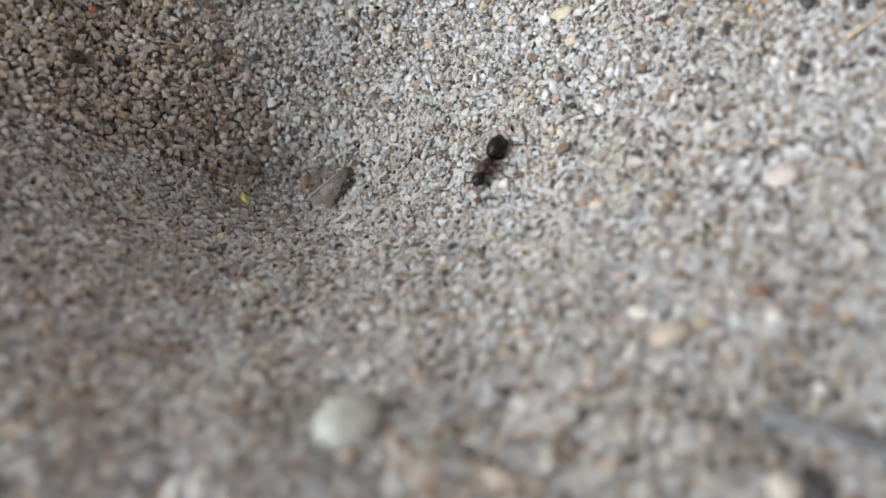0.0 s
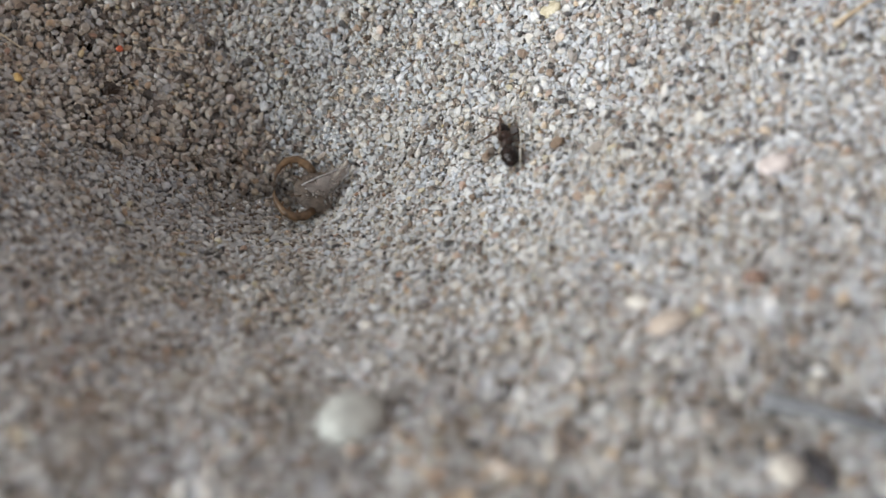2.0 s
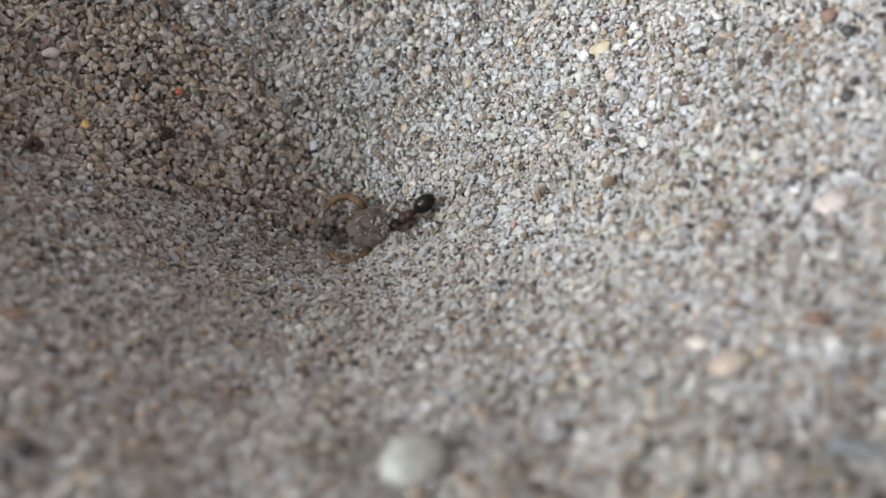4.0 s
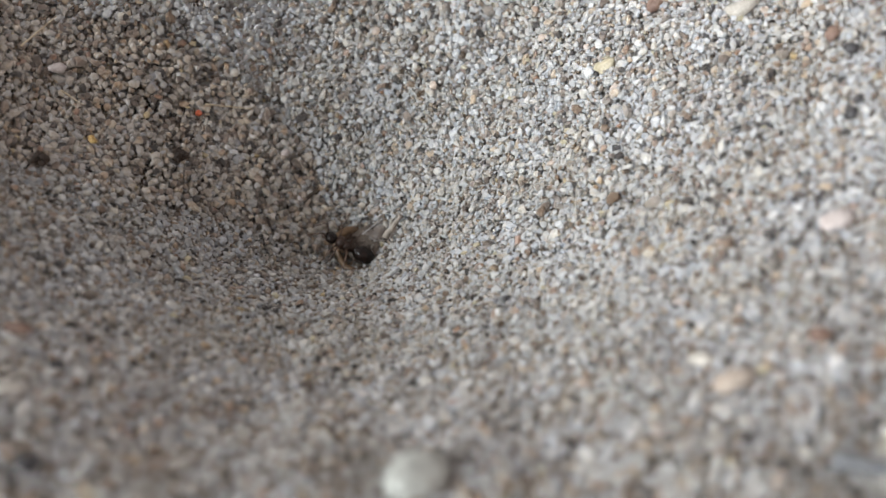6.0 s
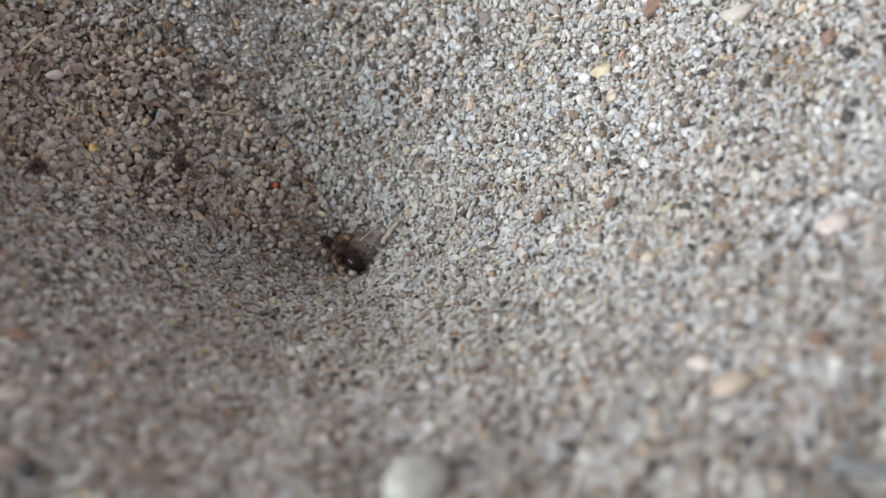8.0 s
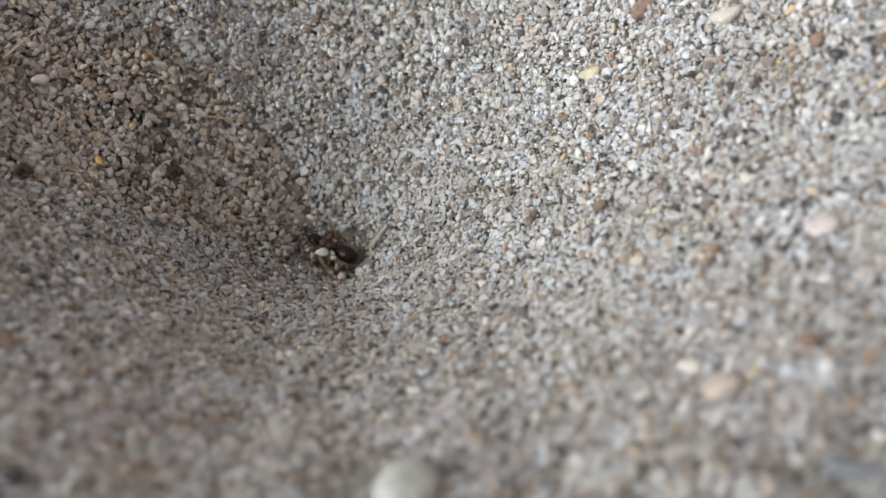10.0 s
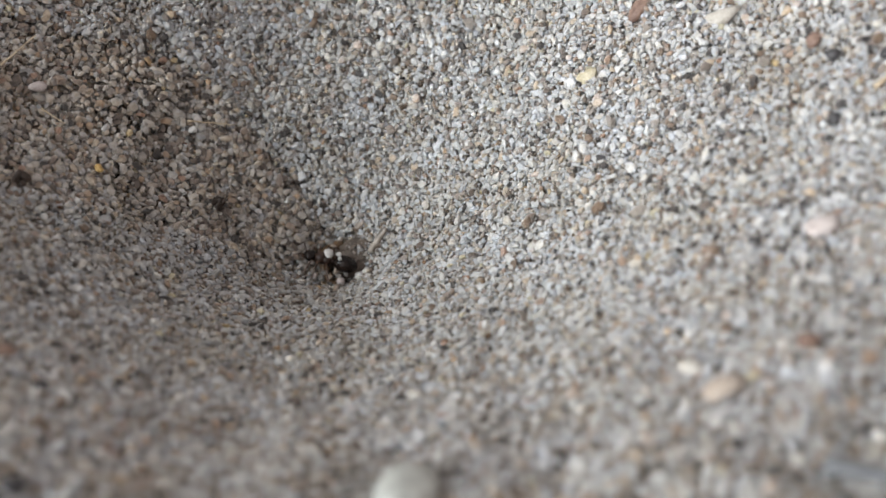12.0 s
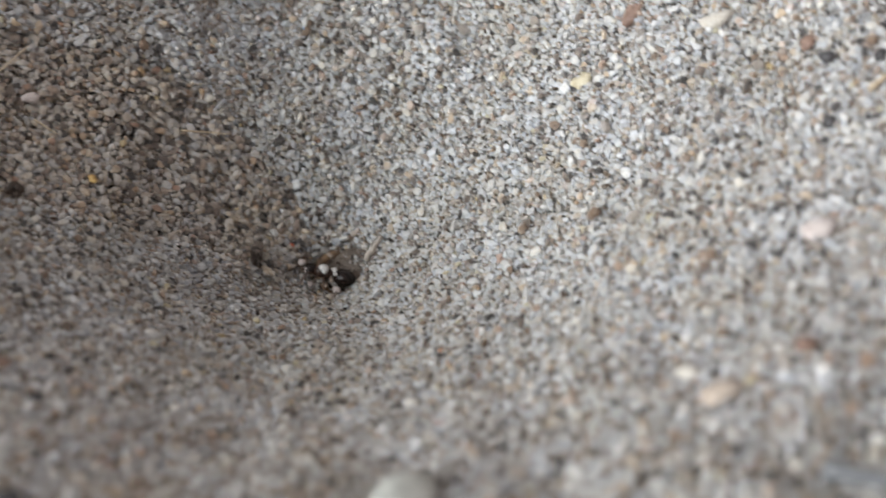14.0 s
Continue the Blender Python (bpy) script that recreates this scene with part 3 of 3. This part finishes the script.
def build_larva():
    larva = new("antlion_larva")
    bm = bmesh.new()
    for v in ball(bm, (0.05, 0, 0), (1.20, 1.06, 0.38), 14, 18):
        x = v.co.x / MM
        v.co.y *= 1 - 0.18 * max(0.0, -x)
        v.co.z += 0.03 * MM * noise.noise(v.co * 2600)
    head = part("head", bm, LARVA, larva, "flat dusty grey-brown head plate")
    g = np.random.default_rng(90)
    x, y = g.uniform(-1.0, 1.15, 300), g.uniform(-0.85, 0.85, 300)
    ok = (x / 1.15) ** 2 + (y / 0.82) ** 2 < 1
    ok &= (x < -0.25 + g.normal(0, 0.2, 300)) | (g.random(300) < 0.14)
    x, y = x[ok], y[ok]
    z = 0.38 * np.sqrt(np.maximum(1 - (x / 1.05) ** 2 - (y / 0.85) ** 2, 0.02))
    up = np.stack([x * 0.3, y * 0.4, z + 0.3], 1)
    crust = new("sand_crust", grains_mesh("sand_crust", np.stack([x, y, z], 1), g.uniform(0.05, 0.12, len(x)), turns(g, up / np.linalg.norm(up, axis=1, keepdims=True), 0.4), g, SHAPES, SHAPE_TRIS, SAND))
    crust.parent = head
    tagged(crust, "sand grains stuck to the head")
    for s in (-1, 1):
        bm = bmesh.new()
        for k in range(46):
            a = radians(g.uniform(8, 110)) * s
            x, y = 1.02 * math.cos(a), 0.80 * math.sin(a)
            out, up = g.uniform(0.3, 0.75), g.uniform(-0.25, 0.35)
            hair = tube([(x, y, 0), (x * (1 + out * 0.5), y * (1 + out * 0.5), up * 0.7), (x * (1 + out) + g.normal(0, 0.1), y * (1 + out) + g.normal(0, 0.1), up)], [0.018, 0.013, 0.004], 4)
            old = bpy.data.meshes.new("hair")
            hair.to_mesh(old)
            hair.free()
            bm.from_mesh(old)
            bpy.data.meshes.remove(old)
        for k in range(20):
            x, y = g.uniform(-0.9, 0.8), g.uniform(0.02, 0.75) * s
            z = 0.36 * math.sqrt(max(0.03, 1 - (x / 1.15) ** 2 - (y / 0.86) ** 2))
            dx, dy = g.uniform(-0.30, 0.10), g.normal(0, 0.10)
            hair = tube([(x, y, z), (x + dx * 0.4, y + dy * 0.4, z + 0.16), (x + dx, y + dy, z + g.uniform(0.22, 0.34))], [0.020, 0.015, 0.004], 4)
            old = bpy.data.meshes.new("hair")
            hair.to_mesh(old)
            hair.free()
            bm.from_mesh(old)
            bpy.data.meshes.remove(old)
        part("bristles", bm, BRISTLE, head, "fringe of fine dark bristles")
    bm = bmesh.new()
    ball(bm, (-0.80, 0, -0.52), (0.40, 0.42, 0.34), 10, 14)
    part("neck", bm, LARVA, larva)
    bm = bmesh.new()
    for v in ball(bm, (0, 0, 0), (1.6, 1.2, 0.9), 22, 18, 6, 0.08):
        v.co = pose(*mm(-1.5, 0, -2.1), 0, -62, 0) @ v.co
    part("abdomen", bm, LARVA, larva, "plump grey-brown ringed body under the sand")
    jaws = []
    for s in (-1, 1):
        curve = [(0, 0, 0), (0.35, 0.36 * s, 0.06), (0.85, 0.52 * s, 0.10), (1.30, 0.34 * s, 0.10), (1.62, -0.06 * s, 0.06), (1.76, -0.50 * s, 0.02), (1.76, -0.78 * s, 0.0)]
        jaw = part("mandible", tube(curve, [0.20, 0.215, 0.20, 0.175, 0.14, 0.09, 0.03], 10), JAW, larva, "curved amber-brown sickle jaw")
        for (x, y), n in (((0.75, 0.40), 0.30), ((1.12, 0.28), 0.34), ((1.42, 0.02), 0.26)):
            part("tooth", tube([(x, y * s, 0.08), (x - 0.04, (y - 0.6 * n) * s, 0.10), (x - 0.06, (y - n) * s, 0.10)], [0.08, 0.05, 0.01], 6), JAW, jaw)
        jaw.location = mm(*JAW_ROOT[:1], JAW_ROOT[1] * s, JAW_ROOT[2])
        jaws.append((jaw, s))
    for s in (-1, 1):
        part("antenna", tube([(0.85, 0.35 * s, 0.15), (1.15, 0.50 * s, 0.25), (1.45, 0.52 * s, 0.22)], [0.04, 0.03, 0.015], 6), JAW, larva)
    tagged(larva, "dusty grey-brown antlion larva with amber jaws, mostly buried", "insect larva")
    return larva, jaws


LARVA_THING, LARVA_JAWS = build_larva()



def build_wing():
    """A torn insect wing: a thin, slightly dished, three-cornered sheet with a thick front vein."""
    wing = new("insect_wing")
    bm = bmesh.new()
    across, along = 7, 14
    grid = []
    for i in range(along + 1):
        f = i / along
        row = []
        for j in range(across + 1):
            k = j / across
            wide = 1.15 * (1 - f) ** 0.55 * (0.35 + 0.65 * min(1.0, f * 5))
            z = 0.10 * math.sin(math.pi * k) + 0.16 * noise.noise(Vector((4 * f, 3 * k, 5)))
            row.append(bm.verts.new(mm(2.35 * f + 0.12 * k, -wide * k + 0.20 * k * noise.noise(Vector((9 * f, k, 1))), z)))
        grid.append(row)
    for i in range(along):
        for j in range(across):
            bm.faces.new((grid[i][j], grid[i][j + 1], grid[i + 1][j + 1], grid[i + 1][j]))
    bmesh.ops.solidify(bm, geom=bm.faces[:], thickness=0.03 * MM)
    part("membrane", bm, MEMBRANE, wing, "cloudy grey-brown membrane")
    part("vein", tube([(0, 0, 0), (0.8, 0.03, 0.03), (1.6, 0.02, 0.02), (2.38, 0, 0)], [0.04, 0.035, 0.028, 0.012], 6), PALE_VEIN, wing, "pale glossy front vein")
    return tagged(wing, "torn cloudy insect wing lying on the buried larva", "insect wing")


WING = build_wing()


def sheet_pose(a, b, c):
    """A pose whose origin is a, x axis towards b, with c on its -y side (mm)."""
    a, b, c = Vector(a), Vector(b), Vector(c)
    x = (b - a).normalized()
    z = (c - a).cross(x).normalized()
    if z.z < 0:
        z = -z
    m = Matrix((x, z.cross(x), z)).transposed().to_4x4()
    m.translation = a * MM
    return m


# ---------------------------------------------------------------- things that the slides and flicks carry
def grain_thing(name, size, mat, label, seed, category="sand grain", group=""):
    me = mesh_from(name, lump(size, seed, 0.2, 2, 9), False)
    me.materials.append(mat)
    return tagged(new(name, me), label, category, group)


def husk_thing(size, mat, label, seed):
    """A torn, crumbling husk: a few overlapping rough flakes of uneven size."""
    g = np.random.default_rng(seed)
    bm = bmesh.new()
    for k in range(7):
        flake = lump([a * g.uniform(0.35, 0.75) for a in size], seed * 10 + k, 0.7, 2, 5)
        m = pose(*mm(*(g.uniform(-0.32, 0.32) * a for a in size)), *g.uniform(-60, 60, 3))
        bmesh.ops.transform(flake, matrix=m, verts=flake.verts)
        old = bpy.data.meshes.new("flake")
        flake.to_mesh(old)
        flake.free()
        bm.from_mesh(old)
        bpy.data.meshes.remove(old)
    me = mesh_from("seed_husk", bm, False)
    me.materials.append(mat)
    return tagged(new("seed_husk", me), label, "seed husk")


HUSK = husk_thing((0.95, 0.62, 0.42), BARK, "dark brown rough seed husk half buried in sand", 41)
HUSK_STILL = husk_thing((0.85, 0.6, 0.40), BARK, "dark brown seed husk lying on the shaded slope", 42)
RED_GRAIN = grain_thing("sand_grain", (0.36, 0.32, 0.28), RED_STONE, "orange-red sand grain on the shaded wall", 43)
ORANGE_GRAIN = grain_thing("sand_grain", (0.40, 0.34, 0.30), RED_STONE, "bright orange-red sand grain near the pit bottom", 44)
WHITE_GRAIN = grain_thing("sand_grain", (0.46, 0.36, 0.30), WHITE_STONE, "bright white sand grain that rolls down the wall", 45)
YELLOW_GRAIN = grain_thing("sand_grain", (0.48, 0.38, 0.30), OCHRE_GRAIN, "ochre-yellow sand grain on the shaded wall", 50)
CAPS = [grain_thing("sand_grain", s, WHITE_STONE, "pale sand grain lying on the caught ant", 46 + k) for k, s in enumerate(((0.66, 0.54, 0.30), (0.38, 0.32, 0.22), (0.30, 0.28, 0.20)))]
FIBRE = new("fibre", mesh_from("fibre", tube([(0, 0, 0), (0.03, 0.02, 0.7), (0.0, 0.03, 1.2), (0.03, 0.04, 1.8), (0.07, 0.05, 2.4)], [0.035, 0.035, 0.03, 0.028, 0.015], 6)))
FIBRE.data.materials.append(CREAM_STONE)
tagged(FIBRE, "fine pale plant fibre leaning over the sand", "fibre")

BURYING = []


def build_burying():
    """Grains that roll down the wall on to the caught ant: where from, where to (mm), and when."""
    g = np.random.default_rng(88)
    ends = [(-1.05, -0.75), (-0.65, -1.05), (-0.35, -1.15), (0.05, -1.20), (0.45, -1.15), (-0.85, -0.35), (-0.20, -0.95), (0.30, -0.85), (0.75, -0.95), (-1.15, 0.05), (-0.55, 0.55), (0.05, 0.62), (-0.15, 0.85), (0.55, -1.35)]
    for k, (x, y) in enumerate(ends):
        size = g.uniform(0.28, 0.50)
        me = mesh_from("sand_grain", lump((size, size * 0.85, size * 0.7), 120 + k, 0.2, 2, 7), False)
        me.materials.append((GREY_STONE, PINK_STONE, GREY_STONE, ORANGE_STONE)[k % 4])
        ob = tagged(new("sand_grain", me), "sand grain that has rolled against the caught ant", "sand grain", "grains round the ant")
        BURYING.append((ob, (-3.2 + g.normal(0, 0.8), 2.2 + g.normal(0, 0.8)), (x, y), 7.55 if k % 2 else 11.25, g.uniform(-15.35, -15.1), g.uniform(0, 300)))


build_burying()

FLUNG = []


def build_flung():
    g = np.random.default_rng(77)
    meshes = []
    for k in range(6):
        me = mesh_from("flung_grain", lump((0.32, 0.27, 0.22), 60 + k, 0.12, 1, 3))
        me.materials.append(SAND_PIECE)
        meshes.append(me)
    for k in range(44):
        late = k >= 20
        ob = new("flung_grain", meshes[k % 6])
        tagged(ob, "sand grain flung up from the pit bottom", "sand grain", "flung sand grains")
        a = radians(g.uniform(60, 240))
        reach, t0 = g.uniform(0.8, 5.5 if not late else 2.6), (1.52 if not late else 11.22) + g.uniform(0, 0.06)
        FLUNG.append((ob, a, reach, t0, g.uniform(0.8, 2.4), g.uniform(0, 360)))


build_flung()


def motions():
    # the ant: seconds, place in the plan, heading, lift, pitch, roll
    ant_rows = [
        (0, 8.55, -1.68, -120, 0.05, 0, 0), (0.3, 8.55, -1.40, -117, 0.05, 0, 8), (0.6, 8.70, -1.60, -126, 0.02, 0, -8),
        (0.9, 8.85, -1.65, -120, 0.05, 4, 0), (1.2, 9.03, -1.55, -128, 0.05, 0, 10), (1.5, 8.59, -1.33, -196, 0.10, -14, 10),
        (1.8, 9.30, -1.48, -249, 0.18, 0, 45), (2.1, 9.60, -1.21, -253, 0.25, 0, 75), (2.3, 9.51, -0.82, -253, 0.30, 0, 70),
        (2.5, 9.49, -1.25, -236, 0.25, 0, 60), (2.7, 9.95, -1.87, -200, 0.20, 0, 30), (2.9, 9.84, -2.02, -155, 0.20, 0, -35),
        (3, 9.41, -1.67, -160, 0.20, 0, -45), (3.1, 9.30, -1.42, -185, 0.25, 0, -30), (3.2, 9.03, -1.75, -118, 0.20, 0, -10),
        (3.5, 7.20, -0.90, -110, 0.20, 0, 30), (3.9, 4.20, -0.40, -150, 0.20, 0, 10), (4.3, 1.90, -0.10, -190, 0.30, 0, -10)]
    # caught at the bottom: seconds, middle of the body, heading, pitch, roll
    caught_rows = [
        (4.8, 0.40, -0.65, -14.90, -205, -12, 20), (5.3, 0.14, -0.62, -14.86, -198, -15, 30), (5.9, 0.15, -0.50, -14.86, -199, -14, 24), (6.5, 0.16, -0.40, -14.86, -200, -15, 34),
        (7.1, 0.08, -0.42, -14.86, -207, -9, 26), (7.6, 0.0, -0.46, -14.86, -212, -5, 32), (8.2, -0.06, -0.48, -14.85, -216, -3, 30), (10.3, -0.07, 0.06, -14.85, -203, -3, 20),
        (11.25, -0.08, 0.05, -14.86, -204, -3, 22), (11.5, -0.24, -0.30, -14.95, -195, -3, 20), (12, -0.10, -0.34, -14.98, -193, 0, 18), (12.5, 0.04, -0.40, -15.0, -192, 3, 20),
        (13.3, 0.09, -0.50, -15.04, -197, 6, 20), (14, 0.09, -0.53, -15.08, -198, 6, 20)]
    centre = pose(*mm(0, 0, 0.42))
    rows = [(t, on_sand(x, y, h, lift) @ centre @ pose(0, 0, 0, r, p, 0) @ centre.inverted()) for t, x, y, h, lift, p, r in ant_rows]
    rows += [(t, pose(*mm(x, y, z), 0, 0, h) @ pose(0, 0, 0, r, p, 0) @ pose(*mm(0, 0, -0.49))) for t, x, y, z, h, p, r in caught_rows]
    walk(ANT, rows)
    for leg, hx, s, k in ANT_LEGS:
        rows = []
        for i in range(57):
            t = i * 0.25
            lively = 1.0 if t < 5 else (0.6 if t < 9 else 0.25)
            swing = 24 * lively * math.sin(2.1 * i + 2.1 * k + (1.5 if s > 0 else 0))
            raise_ = 12 * lively * math.sin(1.7 * i + 1.3 * k + s)
            rows.append((t, pose(*mm(hx, 0.11 * s, 0.31), raise_ * s, 0, swing * s)))
        walk(leg, rows)
    # the larva: seconds, place, heading, lift, pitch (head down +)
    larva_rows = [
        (0.0, 1.50, -0.12, -14.95, 214, 46, -14), (1.5, 1.50, -0.12, -14.95, 214, 46, -14), (1.62, 1.4, -0.2, -14.6, 205, -20, 0), (1.78, 1.38, -0.62, -14.6, 186, -16, -4),
        (3.2, 1.38, -0.62, -14.6, 186, -16, -4), (4.2, 1.5, -0.1, -14.9, 195, 2, -10), (4.8, 1.3, 0.30, -15.25, 208, 8, -8), (5.3, 1.25, 0.20, -15.58, 210, 2, -8),
        (6.5, 1.25, 0.20, -15.58, 209, 2, -8), (8.2, 1.15, 0.22, -15.64, 212, 4, -8), (10.3, 1.10, 0.52, -15.54, 215, 14, -8), (11.2, 1.10, 0.52, -15.54, 215, 14, -8),
        (11.3, 1.10, 0.50, -15.22, 210, 0, -8), (11.5, 1.20, 0.30, -15.44, 208, 14, -8), (14.0, 1.30, 0.10, -15.46, 206, 14, -8)]
    walk(LARVA_THING, [(t, pose(*mm(x, y, z), 0, 0, h) @ pose(0, 0, 0, r, p, 0)) for t, x, y, z, h, p, r in larva_rows])
    for jaw, s in LARVA_JAWS:
        opened = [(0, -58), (1.5, -58), (1.65, 1), (3.2, 0), (4.3, 18), (4.9, -26), (6.0, -30), (7.0, -34), (8.2, -32), (10.3, -30), (14, -32)]
        walk(jaw, [(t, pose(*mm(JAW_ROOT[0], JAW_ROOT[1] * s, JAW_ROOT[2]), 0, 0, a * s)) for t, a in opened])
    walk(PLUG, [(t, pose(*mm(0.1, 0.25, z))) for t, z in ((0, -16.0), (1.55, -16.0), (1.75, -17.2), (14, -17.3))])
    for ob, mid, a, outer in SLIDES:
        walk(ob, slide_rows(mid, a, outer))
    walk(HUSK, [(t, on_sand(x, y, h, 0.36)) for t, x, y, h in (
        (0, -9.9, 1.75, 20), (1.6, -9.9, 1.75, 20), (1.9, -8.3, 1.58, 30), (3.2, -8.3, 1.5, 32), (5.3, -7.74, 1.32, 40), (7.5, -7.7, 1.25, 40),
        (8.2, -7.5, 1.2, 44), (11.25, -7.01, 1.17, 48), (11.5, -5.36, 0.87, 80), (12.1, -5.3, 0.85, 82), (12.3, -3.2, -0.72, 120), (14, -3.2, -0.71, 120))])
    walk(LEAF_BIT, [(t, on_sand(-2.26, -1.21, -40, z)) for t, z in ((0, 0.12), (1.6, 0.12), (1.9, -0.5), (14, -0.5))])
    at = CURL.location.copy() / MM
    walk(CURL, [(t, pose(*mm(at.x, at.y, at.z + dz))) for t, dz in ((0, -0.7), (3.2, -0.7), (4.6, 0.15), (7.5, 0.15), (7.7, 0.0), (11.3, -0.1), (11.5, -0.6), (14, -0.6))])
    walk(HUSK_STILL, [(t, on_sand(-12.45, -1.68, 60, 0.18)) for t in (0, 14)])
    walk(YELLOW_GRAIN, [(t, on_sand(x, y, 0, 0.28)) for t, x, y in ((0, -13.2, 0.3), (1.6, -13.1, 0.3), (1.9, -11.5, 0.28), (5.3, -10.94, 0.27), (7.5, -10.9, 0.27), (10.3, -10.05, 0.25), (14, -10.0, 0.25))])
    walk(RED_GRAIN, [(t, on_sand(x, y, 0, 0.24 if t < 7.6 else -0.3)) for t, x, y in ((0, -9.75, 4.5), (1.6, -9.6, 4.43), (1.9, -8.15, 3.82), (3.2, -8.14, 3.8), (5.3, -7.2, 3.83), (7.5, -7.3, 3.63), (7.8, -6.9, 3.5), (14, -6.9, 3.5))])
    walk(ORANGE_GRAIN, [(t, on_sand(x, y, 0, lift)) for t, x, y, lift in (
        (0, -7.2, 3.0, -0.4), (3.2, -6.6, 2.8, -0.4), (7.5, -4.6, 2.6, -0.3), (7.7, -3.9, 2.25, 0.25), (8.2, -3.5, 2.26, 0.25), (10.5, -2.86, 1.73, 0.25), (11.2, -2.8, 1.53, 0.25), (11.5, -1.97, 1.10, 0.25), (14, -1.88, 1.0, 0.22))])
    walk(WHITE_GRAIN, [(t, on_sand(x, y, h, 0.26)) for t, x, y, h in (
        (0, -9.0, 5.6, 0), (5.3, -8.4, 5.2, 0), (10.3, -7.4, 4.4, 20), (12.1, -6.6, 3.8, 40), (12.2, -5.04, 3.12, 80), (12.35, -2.75, 1.3, 150), (14, -2.65, 1.25, 150))])
    for ob, dx, dy, up in zip(CAPS, (0.0, 0.42, 0.50), (0.0, 0.10, -0.16), (0.0, -0.12, -0.10)):
        walk(ob, [(t, pose(*mm(x + dx, y + dy, z + up), 20, 15, h)) for t, x, y, z, h in (
            (0, -0.39, -0.5, -17.5, 0), (8.2, -0.39, -0.5, -17.4, 0), (9.6, -0.39, -0.62, -14.5, 30), (10.3, -0.39, -0.62, -14.5, 30), (11.25, -0.38, -0.62, -14.5, 40),
            (11.4, -0.2, 0.0, -13.9, 70), (11.55, 0.02, -0.10, -14.45, 100), (12.5, -0.11, -0.50, -14.45, 105), (14, -0.02, -0.76, -14.5, 110))])
    for ob, a, b, t0, z, spin in BURYING:
        home = on_sand(*a, spin, 0.25)
        rest = pose(*mm(b[0], b[1], max(z, float(level(*b)) + 0.12)), 30, 20, spin + 70)
        half = on_sand((a[0] + b[0]) / 2, (a[1] + b[1]) / 2, spin + 40, 0.30)
        walk(ob, [(0, home), (t0, home), (t0 + 0.12, half), (t0 + 0.25, rest), (14, rest)])
    resting = sheet_pose((0.60, -1.30, -14.45), (2.13, 0.45, -14.00), (1.38, -1.73, -14.65))
    flicked = sheet_pose((0.55, -0.70, -13.98), (2.30, 0.50, -13.98), (1.50, -1.15, -14.16))
    caught = sheet_pose((0.75, 0.05, -14.60), (1.95, 1.95, -15.35), (1.40, -0.15, -14.85))
    sunk = sheet_pose((0.85, 0.35, -15.60), (2.00, 2.00, -16.30), (1.45, 0.10, -15.85))
    walk(WING, [(0, resting), (1.5, resting), (1.68, flicked), (3.2, flicked), (4.6, caught), (8.2, caught), (9.6, sunk), (14, sunk)])
    foot = Vector((9.82, -2.75, float(level(9.82, -2.75)) + 0.05))
    lying = on_sand(foot.x, foot.y, 88, 0.10, 86)

    def leaning(x, y, z):
        return Matrix.Translation(foot * MM) @ Vector((x, y, z)).to_track_quat("Z", "Y").to_matrix().to_4x4()

    walk(FIBRE, [(0, lying), (1.4, lying), (1.6, leaning(-0.09, 0.83, 0.55)), (2.0, leaning(-0.09, 0.83, 0.55)), (2.5, leaning(-0.07, 0.26, 0.96)),
                 (3.0, leaning(-0.07, 0.0, 1.0)), (3.15, leaning(-0.07, 0.1, 0.9)), (3.45, lying), (14, lying)])
    for ob, a, reach, t0, high, spin in FLUNG:
        home, rows = (0.3, 0.25), []
        for t, f in ((0, 0), (t0, 0), (t0 + 0.08, 0.35), (t0 + 0.17, 0.7), (t0 + 0.28, 1.0), (14, 1.0)):
            x, y = home[0] + f * reach * math.cos(a), home[1] + f * reach * math.sin(a)
            z = float(level(x, y)) + (-0.9 if f == 0 else 0.16) + 4 * high * f * (1 - f)
            rows.append((t, pose(*mm(x, y, z), 80 * f, 60 * f, spin * 0.2 * f)))
        walk(ob, rows)


motions()
